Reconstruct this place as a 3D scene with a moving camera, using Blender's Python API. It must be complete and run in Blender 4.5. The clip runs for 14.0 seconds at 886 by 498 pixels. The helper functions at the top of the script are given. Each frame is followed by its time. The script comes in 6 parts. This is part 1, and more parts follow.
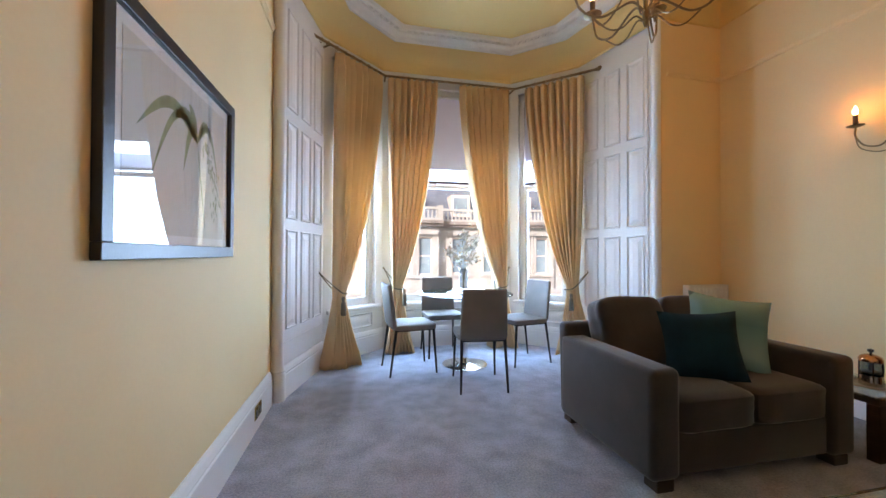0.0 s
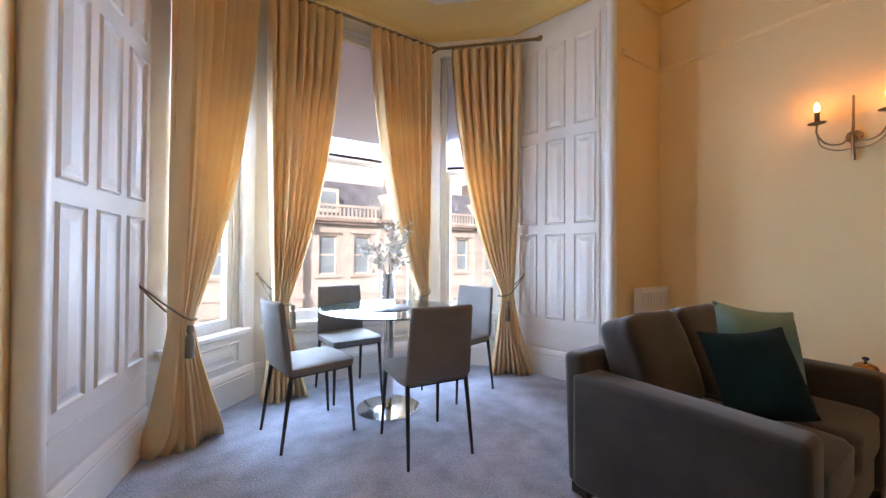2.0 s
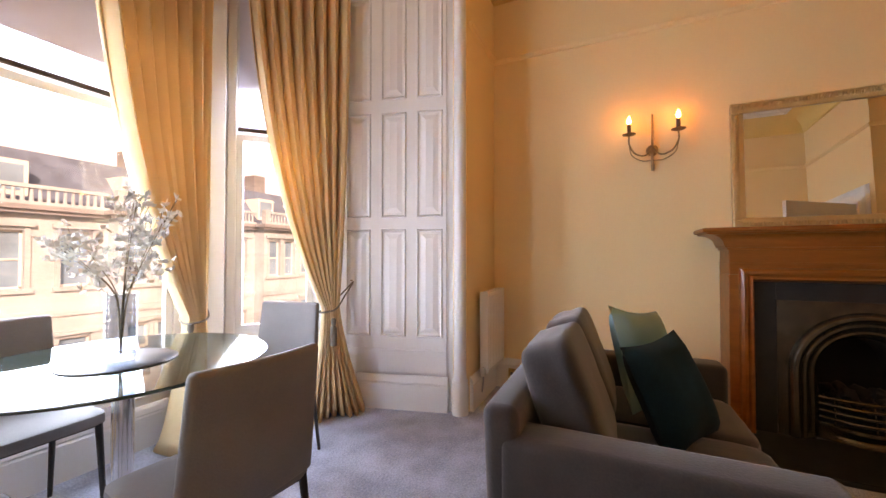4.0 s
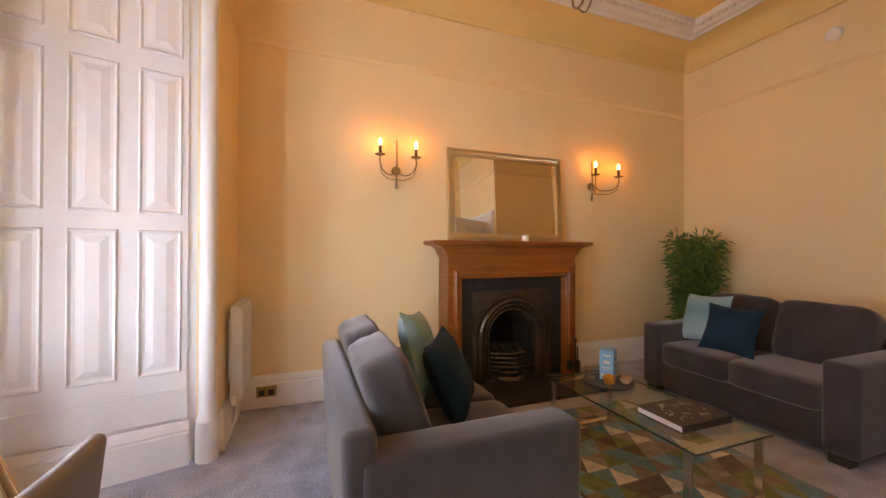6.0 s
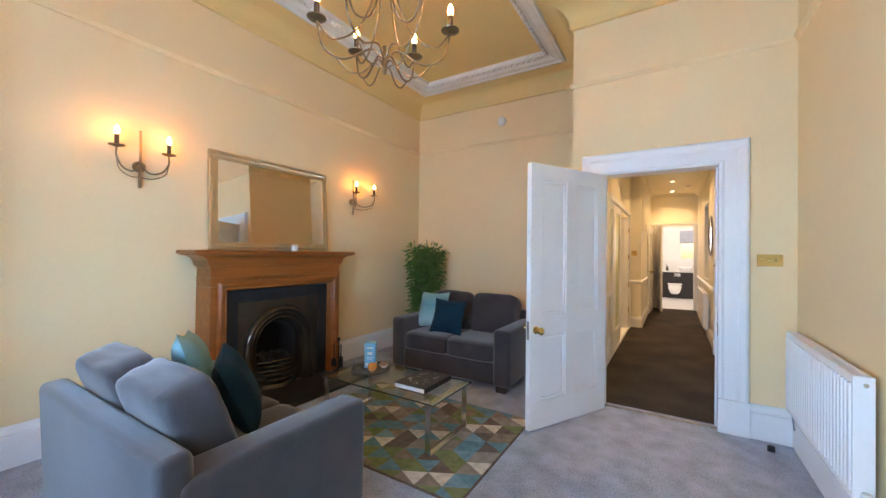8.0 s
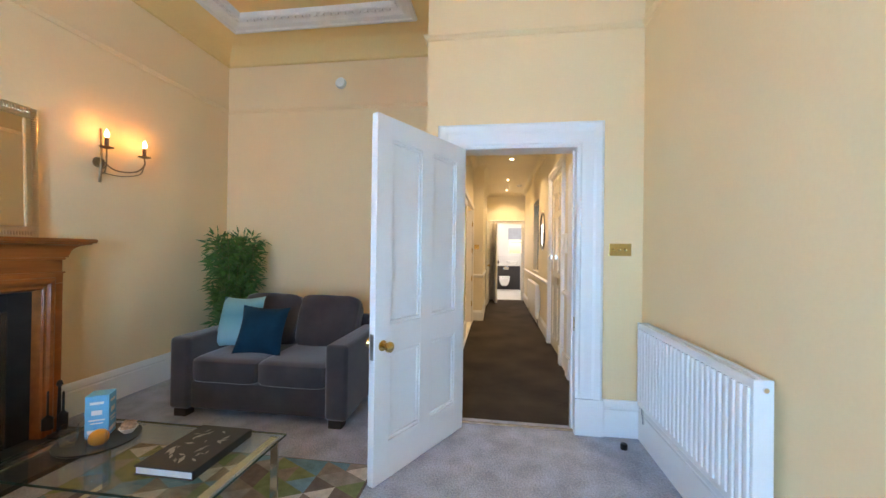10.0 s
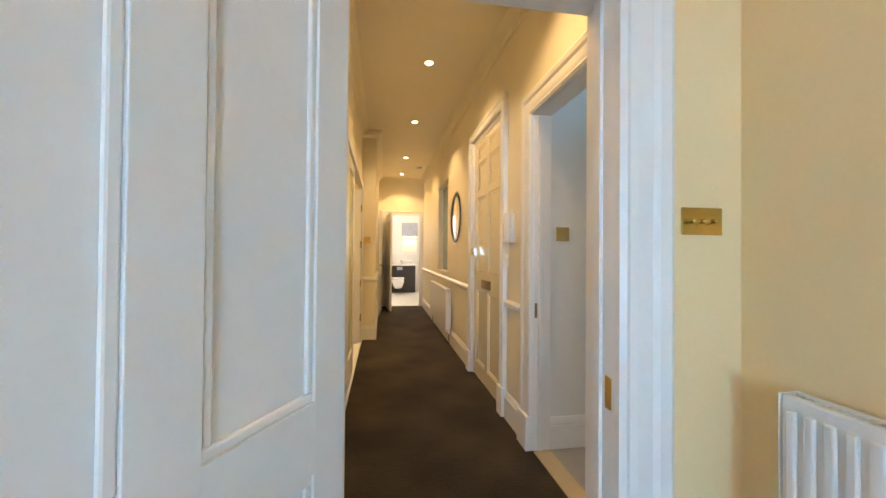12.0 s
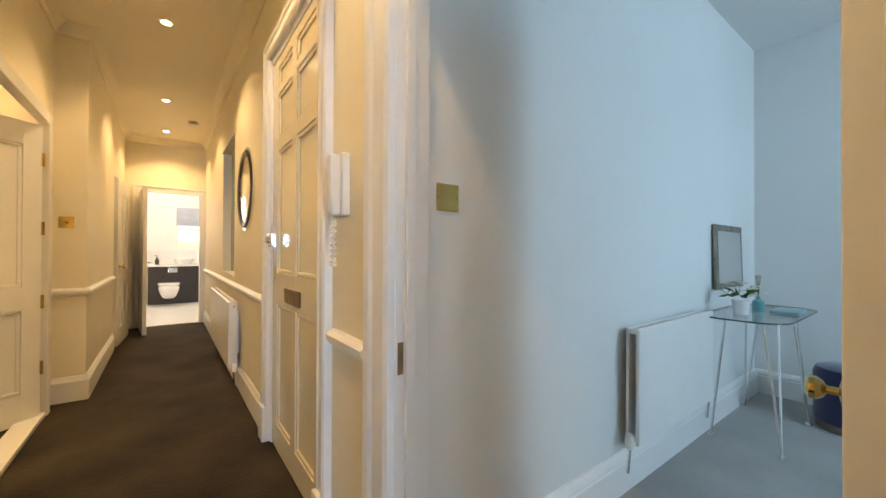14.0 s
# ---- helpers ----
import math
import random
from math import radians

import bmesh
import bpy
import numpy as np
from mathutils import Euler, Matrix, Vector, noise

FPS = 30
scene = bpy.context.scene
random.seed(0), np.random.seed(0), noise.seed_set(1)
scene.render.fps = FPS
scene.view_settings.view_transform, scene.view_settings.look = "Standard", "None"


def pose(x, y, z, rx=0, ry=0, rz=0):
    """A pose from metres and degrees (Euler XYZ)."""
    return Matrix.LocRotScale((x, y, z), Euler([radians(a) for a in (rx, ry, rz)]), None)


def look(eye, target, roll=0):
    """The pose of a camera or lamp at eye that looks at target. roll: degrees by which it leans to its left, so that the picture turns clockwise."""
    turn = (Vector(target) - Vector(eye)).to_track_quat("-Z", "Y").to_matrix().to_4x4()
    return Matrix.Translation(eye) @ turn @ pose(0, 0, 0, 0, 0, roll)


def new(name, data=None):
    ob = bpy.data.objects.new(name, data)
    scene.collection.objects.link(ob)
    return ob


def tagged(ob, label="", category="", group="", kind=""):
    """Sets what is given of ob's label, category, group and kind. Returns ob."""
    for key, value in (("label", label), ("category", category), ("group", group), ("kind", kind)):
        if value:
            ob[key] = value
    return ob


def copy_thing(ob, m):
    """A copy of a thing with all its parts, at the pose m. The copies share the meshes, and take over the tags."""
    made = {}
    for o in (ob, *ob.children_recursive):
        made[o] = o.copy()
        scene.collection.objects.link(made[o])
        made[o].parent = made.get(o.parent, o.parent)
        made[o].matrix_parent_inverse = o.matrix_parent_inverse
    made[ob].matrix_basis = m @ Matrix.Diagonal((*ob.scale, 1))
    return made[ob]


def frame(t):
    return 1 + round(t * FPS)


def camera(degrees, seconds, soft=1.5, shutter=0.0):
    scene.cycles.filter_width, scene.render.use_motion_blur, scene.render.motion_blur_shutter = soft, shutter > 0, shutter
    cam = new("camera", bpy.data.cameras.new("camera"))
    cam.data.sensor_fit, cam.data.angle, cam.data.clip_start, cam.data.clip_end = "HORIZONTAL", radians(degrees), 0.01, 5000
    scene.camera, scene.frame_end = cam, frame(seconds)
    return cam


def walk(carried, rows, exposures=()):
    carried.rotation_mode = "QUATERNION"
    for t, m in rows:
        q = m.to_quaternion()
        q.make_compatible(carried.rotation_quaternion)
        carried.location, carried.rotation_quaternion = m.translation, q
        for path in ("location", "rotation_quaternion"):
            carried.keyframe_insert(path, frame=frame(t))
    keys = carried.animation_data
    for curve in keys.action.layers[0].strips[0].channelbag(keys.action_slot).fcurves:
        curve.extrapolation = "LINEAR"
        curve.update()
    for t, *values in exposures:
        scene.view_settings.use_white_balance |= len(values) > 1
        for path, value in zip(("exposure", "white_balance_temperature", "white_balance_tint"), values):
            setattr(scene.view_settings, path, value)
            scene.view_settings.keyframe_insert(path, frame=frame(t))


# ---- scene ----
cam = camera(100.1, 14.0, shutter=0.0)
PATH = [
    (0, (0.446, -0.071, 1.162), (0.87, 1.884, 1.186), 0.2),
    (0.5, (0.405, 0.23, 1.176), (0.997, 2.141, 1.192), 0.3),
    (1, (0.361, 0.564, 1.174), (1.126, 2.412, 1.191), 0.4),
    (1.5, (0.316, 0.867, 1.171), (1.247, 2.637, 1.187), 0.4),
    (2, (0.305, 1.138, 1.164), (1.4, 2.812, 1.185), 0.4),
    (2.2, (0.317, 1.245, 1.169), (1.473, 2.877, 1.188), 0.4),
    (4.3, (0.759, 2.054, 1.138), (2.663, 2.664, 1.183), -0.0),
    (4.5, (0.788, 2.1, 1.131), (2.737, 2.548, 1.18), 0.0),
    (5, (0.823, 2.23, 1.166), (2.823, 2.272, 1.201), -0.0),
    (5.5, (0.771, 2.317, 1.197), (2.747, 2.015, 1.22), 0.0),
    (6, (0.669, 2.462, 1.241), (2.543, 1.764, 1.252), 0.2),
    (6.5, (0.603, 2.624, 1.277), (2.304, 1.571, 1.289), 0.5),
    (7, (0.542, 2.76, 1.302), (2.025, 1.418, 1.323), 0.6),
    (7.5, (0.498, 2.837, 1.317), (1.753, 1.279, 1.34), 0.7),
    (8, (0.501, 2.86, 1.337), (1.555, 1.16, 1.357), 0.7),
    (8.5, (0.544, 2.811, 1.337), (1.423, 1.014, 1.357), 0.7),
    (9, (0.61, 2.661, 1.323), (1.31, 0.788, 1.337), 0.7),
    (9.2, (0.647, 2.574, 1.322), (1.262, 0.671, 1.332), 0.7),
    (11.3, (0.899, 0.942, 1.205), (0.767, -1.053, 1.225), 0.6),
    (11.5, (0.906, 0.761, 1.207), (0.733, -1.232, 1.228), 0.5),
    (12, (0.905, 0.338, 1.202), (0.583, -1.636, 1.224), 0.5),
    (12.5, (0.874, -0.028, 1.173), (0.371, -1.963, 1.202), 0.7),
    (13, (0.825, -0.361, 1.178), (0.108, -2.228, 1.203), 0.5),
    (13.5, (0.693, -0.658, 1.168), (-0.266, -2.412, 1.191), 0.4),
    (14, (0.503, -0.908, 1.156), (-0.693, -2.511, 1.17), 0.2),
]
EXPOSURES = [(0, 0.10, 8600, 30), (2.2, 0.02, 9700, 38), (4.3, 0.18, 13000, 48), (5.5, 0.38, 13500, 49), (6.5, 0.62, 13000, 46), (7.5, 0.78, 8200, 29), (9.0, 0.90, 6950, 23),
             (11.3, 0.92, 7100, 15), (12.0, 0.82, 8100, 18), (12.7, 0.88, 8500, 18), (14, 0.92, 7800, 17)]
walk(cam, [(t, look(eye, target, roll)) for t, eye, target, roll in PATH], EXPOSURES)
DAY_W, BED_W, SCONCE_W, CHAND_W, SPOT_W = 218.0, 46.0, 0.7, 8.0, 26.0

# ---------------------------------------------------------------- exposure and light
world = bpy.data.worlds.new("sky")
scene.world = world
world.use_nodes = True
wn = world.node_tree
sky = wn.nodes.new("ShaderNodeTexSky")
sky.sky_type = "NISHITA"
sky.sun_disc = False
sky.sun_elevation, sky.sun_rotation = radians(32), radians(205)
wn.links.new(sky.outputs[0], wn.nodes["Background"].inputs[0])
wn.nodes["Background"].inputs[1].default_value = 0.15
sky.dust_density = 3.0


def lamp(name, kind, m, watts, colour, size=0.02, size_y=None, spot=None):
    data = bpy.data.lights.new(name, kind)
    data.energy, data.color = watts, colour
    if kind == "AREA":
        data.shape, data.size, data.size_y = "RECTANGLE", size, size_y
    elif kind == "SUN":
        data.angle = radians(0.5)
    else:
        data.shadow_soft_size = size
    if spot:
        data.spot_size, data.spot_blend = radians(spot), 0.6
    o = new(name, data)
    o.matrix_basis = m
    return o


SUN_FROM = Vector((-0.75, -1.0, 0.6))
lamp("sun", "SUN", look(SUN_FROM * 40, (0, 0, 0)), 4.6, (1.0, 0.99, 0.97))
DAY = (0.26, 0.58, 1.0)
CANDLE = (1.0, 0.41, 0.08)
lamp("day_centre", "AREA", look((1.52, 4.80, 1.55), (1.52, 0.6, 0.3)), DAY_W, DAY, 1.3, 1.7)
lamp("day_west", "AREA", look((0.12, 4.42, 1.55), (2.3, 2.0, 0.7)), DAY_W * 0.58, DAY, 0.6, 1.7)
lamp("day_east", "AREA", look((2.92, 4.42, 1.55), (0.8, 2.0, 0.7)), DAY_W * 0.58, DAY, 0.6, 1.7)
lamp("day_bedroom", "AREA", look((-2.2, 1.9, 1.7), (-2.2, -2.0, 1.0)), BED_W, (0.40, 0.68, 1.0), 0.75, 1.8)
lamp("day_bathroom", "AREA", look((0.4, -11.1, 1.9), (0.4, -8, 1.2)), 14, (1.0, 0.97, 0.9), 1.0, 1.2)
lamp("bathroom_lamp", "POINT", pose(0.45, -9.9, 2.4), 17, (1.0, 0.93, 0.8), 0.1)

# ---------------------------------------------------------------- materials


def mat(name, colour, rough=0.6, metal=0.0, vary=0.06, scale=6.0, fine=90.0, bump=0.05, second=None, spec=0.5,
        stretch=(1, 1, 1), emit=None, strength=0.0, sheen=0.0, coat=0.0, island=0.0, grain=0.35):
    """Colour with a broad and a fine variation, and a fine relief."""
    m = bpy.data.materials.new(name)
    m.use_nodes = True
    nt = m.node_tree
    b = nt.nodes["Principled BSDF"]
    co = nt.nodes.new("ShaderNodeTexCoord")
    mp = nt.nodes.new("ShaderNodeMapping")
    mp.inputs["Scale"].default_value = stretch
    nt.links.new(co.outputs["Object"], mp.inputs[0])
    big, small = nt.nodes.new("ShaderNodeTexNoise"), nt.nodes.new("ShaderNodeTexNoise")
    big.inputs["Scale"].default_value, small.inputs["Scale"].default_value = scale, fine
    big.inputs["Detail"].default_value, small.inputs["Detail"].default_value = 4, 3
    for n in (big, small):
        nt.links.new(mp.outputs[0], n.inputs["Vector"])
    mix = nt.nodes.new("ShaderNodeMix")
    mix.data_type = "RGBA"
    dark = second or [c * (1 - 2.2 * vary) for c in colour]
    light = [min(1, c * (1 + vary)) for c in colour]
    mix.inputs[6].default_value, mix.inputs[7].default_value = (*dark, 1), (*light, 1)
    add = nt.nodes.new("ShaderNodeMath")
    add.operation = "MULTIPLY_ADD"
    nt.links.new(small.outputs[0], add.inputs[0])
    add.inputs[1].default_value = grain
    nt.links.new(big.outputs[0], add.inputs[2])
    rng = nt.nodes.new("ShaderNodeMapRange")
    rng.inputs["From Min"].default_value, rng.inputs["From Max"].default_value = 0.245 + grain / 2, 0.775 + grain / 2
    nt.links.new(add.outputs[0], rng.inputs[0])
    if island:
        geo = nt.nodes.new("ShaderNodeNewGeometry")
        ad = nt.nodes.new("ShaderNodeMath")
        ad.operation = "MULTIPLY_ADD"
        nt.links.new(geo.outputs["Random Per Island"], ad.inputs[0])
        ad.inputs[1].default_value = island
        nt.links.new(rng.outputs[0], ad.inputs[2])
        nt.links.new(ad.outputs[0], mix.inputs[0])
    else:
        nt.links.new(rng.outputs[0], mix.inputs[0])
    nt.links.new(mix.outputs[2], b.inputs["Base Color"])
    b.inputs["Roughness"].default_value, b.inputs["Metallic"].default_value = rough, metal
    b.inputs["Specular IOR Level"].default_value = spec
    b.inputs["Sheen Weight"].default_value = sheen
    b.inputs["Coat Weight"].default_value = coat
    if bump:
        bn = nt.nodes.new("ShaderNodeBump")
        bn.inputs["Strength"].default_value, bn.inputs["Distance"].default_value = bump, 0.01
        nt.links.new(small.outputs[0], bn.inputs["Height"])
        nt.links.new(bn.outputs[0], b.inputs["Normal"])
    if emit:
        b.inputs["Emission Color"].default_value, b.inputs["Emission Strength"].default_value = (*emit, 1), strength
    return m


def glass_mat(name, tint=(1, 1, 1), rough=0.0, clear=0.86):
    """Thin glass: clear, with a mirror sheen that grows at grazing angles."""
    m = bpy.data.materials.new(name)
    m.use_nodes = True
    nt = m.node_tree
    out = nt.nodes["Material Output"]
    tr, gl = nt.nodes.new("ShaderNodeBsdfTransparent"), nt.nodes.new("ShaderNodeBsdfGlossy")
    tr.inputs[0].default_value = (*tint, 1)
    gl.inputs["Roughness"].default_value = rough
    lw, pw, ma = nt.nodes.new("ShaderNodeLayerWeight"), nt.nodes.new("ShaderNodeMath"), nt.nodes.new("ShaderNodeMath")
    pw.operation, ma.operation = "POWER", "MULTIPLY_ADD"
    pw.inputs[1].default_value, ma.inputs[1].default_value, ma.inputs[2].default_value = 4.5, 0.8, 0.04
    nt.links.new(lw.outputs["Facing"], pw.inputs[0])
    nt.links.new(pw.outputs[0], ma.inputs[0])
    mx = nt.nodes.new("ShaderNodeMixShader")
    nt.links.new(ma.outputs[0], mx.inputs[0])
    nt.links.new(tr.outputs[0], mx.inputs[1])
    nt.links.new(gl.outputs[0], mx.inputs[2])
    nt.links.new(mx.outputs[0], out.inputs[0])
    return m


def thin_cloth(name, colour, share=0.4, fine=300.0):
    """Cloth that lets some light through."""
    m = mat(name, colour, 0.9, vary=0.05, scale=3, fine=fine, bump=0.1)
    nt = m.node_tree
    b, out = nt.nodes["Principled BSDF"], nt.nodes["Material Output"]
    t = nt.nodes.new("ShaderNodeBsdfTranslucent")
    t.inputs[0].default_value = (*colour, 1)
    mx = nt.nodes.new("ShaderNodeMixShader")
    mx.inputs[0].default_value = share
    nt.links.new(b.outputs[0], mx.inputs[1])
    nt.links.new(t.outputs[0], mx.inputs[2])
    nt.links.new(mx.outputs[0], out.inputs[0])
    return m


CREAM = mat("cream_wall_paint", (0.88, 0.655, 0.365), 0.75, vary=0.025, scale=1.2, fine=60, bump=0.04)
YELLOW = mat("yellow_ceiling_paint", (0.83, 0.59, 0.24), 0.7, vary=0.03, scale=1.0, fine=50, bump=0.04)
WHITE = mat("white_gloss_paint", (0.80, 0.79, 0.77), 0.38, vary=0.02, scale=2.0, fine=40, bump=0.03)
PLASTER = mat("white_plaster", (0.80, 0.77, 0.70), 0.8, vary=0.04, scale=8, fine=60, bump=0.1)
HALLWALL = mat("pale_cream_hall_paint", (0.82, 0.75, 0.59), 0.6, vary=0.02, scale=1.2, fine=60, bump=0.04)
BEDWALL = mat("pale_grey_bedroom_paint", (0.74, 0.75, 0.73), 0.7, vary=0.02, scale=1.2, fine=60, bump=0.04)
# grey pile; the blue of the window light is put into its colour
CARPET = mat("grey_carpet_daylight_blue", (0.43, 0.475, 0.58), 0.95, second=(0.24, 0.27, 0.335), scale=6.0, fine=85, bump=1.0, spec=0.1, sheen=0.2, grain=0.9)
HALLCARPET = mat("dark_brown_grey_carpet", (0.060, 0.044, 0.030), 0.95, second=(0.015, 0.011, 0.007), scale=2.2, fine=90, bump=0.5, spec=0.1, sheen=0.06)
BEDCARPET = mat("light_grey_carpet", (0.42, 0.41, 0.39), 0.95, vary=0.08, scale=3, fine=130, bump=0.6, spec=0.1)
TILE = mat("white_floor_tile", (0.78, 0.78, 0.76), 0.25, vary=0.03, bump=0.0)
MAHOGANY = mat("mahogany_wood", (0.36, 0.105, 0.022), 0.34, vary=0.16, scale=4, fine=45, bump=0.02, stretch=(4, 0.4, 4), coat=0.12, spec=0.35)
SLATE = mat("black_slate", (0.022, 0.023, 0.025), 0.35, vary=0.2, scale=8, fine=80, bump=0.04)
IRON = mat("blackened_cast_iron", (0.15, 0.12, 0.09), 0.27, metal=0.8, vary=0.2, scale=10, fine=90, bump=0.06)
SOOT = mat("soot", (0.012, 0.011, 0.010), 0.9, vary=0.2, bump=0.2)
BRONZE = mat("aged_bronze", (0.32, 0.22, 0.12), 0.38, metal=0.85, vary=0.2, scale=20, bump=0.03)
PEWTER = mat("pewter", (0.30, 0.27, 0.22), 0.35, metal=0.85, vary=0.2, scale=20, bump=0.03)
BRASS = mat("polished_brass", (0.72, 0.50, 0.18), 0.2, metal=1.0, vary=0.08, bump=0.0)
CHROME = mat("chrome", (0.80, 0.79, 0.77), 0.18, metal=1.0, vary=0.01, bump=0.0)
SILVERLEAF = mat("champagne_silver_frame", (0.70, 0.54, 0.33), 0.28, metal=0.85, vary=0.03, scale=30, bump=0.04)
MIRROR = mat("mirror_glass", (0.88, 0.88, 0.87), 0.01, metal=1.0, vary=0.0, bump=0.0)
GLASS = glass_mat("clear_glass")
TABLEGLASS = glass_mat("greenish_table_glass", (0.91, 0.95, 0.93))
GREENEDGE = mat("green_glass_edge", (0.025, 0.05, 0.042), 0.1, vary=0.05, bump=0.0)

SOFA = mat("mink_grey_velour", (0.050, 0.041, 0.042), 0.85, vary=0.18, scale=5, fine=140, bump=0.14, sheen=0.45, spec=0.2)
CHAIRCLOTH = mat("grey_leatherette", (0.19, 0.175, 0.165), 0.6, vary=0.08, scale=5, fine=160, bump=0.1)
BLACKMETAL = mat("black_metal", (0.02, 0.018, 0.017), 0.45, metal=0.3, vary=0.1, bump=0.02)
TEAL = mat("dark_teal_velvet", (0.001, 0.032, 0.058), 0.85, vary=0.2, scale=6, fine=150, bump=0.1, sheen=0.02, spec=0.2)
CURTAIN = thin_cloth("cream_curtain", (0.92, 0.66, 0.38), 0.27)
BLIND = thin_cloth("white_roller_blind", (0.76, 0.74, 0.80), 0.6)
DARKWOOD = mat("dark_wood", (0.05, 0.028, 0.018), 0.5, vary=0.2, stretch=(1, 1, 6))
BLACKFRAME = mat("black_frame_lacquer", (0.018, 0.018, 0.02), 0.35, vary=0.1)
CARD = mat("white_mount_card", (0.78, 0.76, 0.72), 0.8, vary=0.02)
RADIATOR = mat("white_enamel", (0.80, 0.79, 0.76), 0.3, vary=0.015, bump=0.01)
PLASTIC = mat("white_plastic", (0.78, 0.76, 0.70), 0.4, vary=0.02, bump=0.0)
BULB = mat("glowing_bulb", (1, 0.8, 0.5), 0.3, emit=(1.0, 0.58, 0.20), strength=24.0, bump=0.0)
SPOTGLOW = mat("glowing_spotlight", (1, 0.9, 0.7), 0.3, emit=(1.0, 0.83, 0.52), strength=18.0, bump=0.0)
LEAF = mat("bamboo_leaf", (0.07, 0.16, 0.025), 0.5, vary=0.3, scale=12, island=0.5, bump=0.02)
CANE = mat("bamboo_cane", (0.20, 0.17, 0.06), 0.5, vary=0.2)
# terrace stone and slate: the cool, hazy daylight is put into the colour as blue
STONE = mat("sky_tinted_sandstone", (0.50, 0.59, 0.65), 0.85, vary=0.14, scale=0.5, fine=6, bump=0.15)
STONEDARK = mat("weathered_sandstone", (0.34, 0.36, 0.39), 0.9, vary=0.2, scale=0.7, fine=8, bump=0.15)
ROOFSLATE = mat("sky_tinted_slate", (0.17, 0.24, 0.34), 0.6, vary=0.2, scale=1, fine=12, bump=0.1)
# far panes: the reflected sky is painted in as a light blue base
PANE = mat("sky_painted_pane", (0.26, 0.44, 0.60), 0.05, vary=0.2, scale=0.6, bump=0.0)
FROSTED = thin_cloth("etched_door_glass", (0.80, 0.82, 0.58), 0.6)
FROSTED.node_tree.nodes["Principled BSDF"].inputs["Roughness"].default_value = 0.08
CREAMGLOSS = mat("cream_gloss_paint", (0.78, 0.70, 0.52), 0.16, vary=0.02, scale=2.0, fine=30, bump=0.03)
HAZE = mat("hazy_sky", (0.3, 0.34, 0.4), 1.0, vary=0.05, scale=0.02, fine=0.1, bump=0.0, spec=0.0, emit=(0.78, 0.90, 1.0), strength=0.9)
ASPHALT = mat("asphalt", (0.05, 0.05, 0.052), 0.9, vary=0.15, scale=0.6, fine=30, bump=0.2)

# ---------------------------------------------------------------- mesh helpers


def box(bm, x0, y0, z0, x1, y1, z1, bevel=0.0, seg=2):
    r = bmesh.ops.create_cube(bm, size=1.0, matrix=Matrix.Translation(((x0 + x1) / 2, (y0 + y1) / 2, (z0 + z1) / 2))
                              @ Matrix.Diagonal((abs(x1 - x0), abs(y1 - y0), abs(z1 - z0), 1)))
    if bevel:
        edges = list({e for v in r["verts"] for e in v.link_edges})
        bmesh.ops.bevel(bm, geom=edges, offset=bevel, segments=seg, affect="EDGES", profile=0.5)
    return bm


def boxes(*rows, bevel=0.0, seg=2):
    bm = bmesh.new()
    for r in rows:
        box(bm, *r, bevel=bevel, seg=seg)
    return bm


def soft(w, d, h, power=5.0, cuts=7, wob=0.0, seed=0):
    """A box with swelling sides and round edges, about its middle."""
    bm = bmesh.new()
    bmesh.ops.create_cube(bm, size=2.0)
    bmesh.ops.subdivide_edges(bm, edges=bm.edges[:], cuts=cuts, use_grid_fill=True)
    for v in bm.verts:
        n = sum(abs(c) ** power for c in v.co) ** (1 / power)
        c = v.co / n
        k = 1 + wob * noise.noise(c * 2.3 + Vector((seed, 0, 0)))
        v.co = Vector((c.x * w / 2, c.y * d / 2, c.z * h / 2)) * k
    return bm


def cyl(bm, p, q, r, r2=None, n=14):
    p, q = Vector(p), Vector(q)
    bmesh.ops.create_cone(bm, cap_ends=True, segments=n, radius1=r, radius2=r if r2 is None else r2, depth=(q - p).length,
                          matrix=Matrix.Translation((p + q) / 2) @ (q - p).to_track_quat("Z", "Y").to_matrix().to_4x4())
    return bm


def lathe(profile, n=24, centre=(0, 0)):
    """A turned shape from (radius, height) pairs."""
    bm = bmesh.new()
    rings = [[bm.verts.new((centre[0] + r * math.cos(2 * math.pi * k / n), centre[1] + r * math.sin(2 * math.pi * k / n), z))
              for k in range(n)] for r, z in profile]
    for a, b in zip(rings, rings[1:]):
        for k in range(n):
            bm.faces.new((a[k], a[(k + 1) % n], b[(k + 1) % n], b[k]))
    for ring, flip in ((rings[0], True), (rings[-1], False)):
        if profile[0 if flip else -1][0] > 1e-4:
            bm.faces.new(ring[::-1] if flip else ring)
    return bm


def tube(bm, pts, r, n=8, taper=None):
    """A round bar along points."""
    pts = [Vector(p) for p in pts]
    rings = []
    up = Vector((0.13, 0.31, 0.94))
    for i, p in enumerate(pts):
        t = (pts[min(i + 1, len(pts) - 1)] - pts[max(i - 1, 0)]).normalized()
        a = t.cross(up).normalized()
        b = t.cross(a)
        rad = r if taper is None else r + (taper - r) * i / (len(pts) - 1)
        rings.append([bm.verts.new(p + rad * (a * math.cos(2 * math.pi * k / n) + b * math.sin(2 * math.pi * k / n))) for k in range(n)])
    for a, b in zip(rings, rings[1:]):
        for k in range(n):
            bm.faces.new((a[k], a[(k + 1) % n], b[(k + 1) % n], b[k]))
    bm.faces.new(rings[0][::-1])
    bm.faces.new(rings[-1])
    return bm


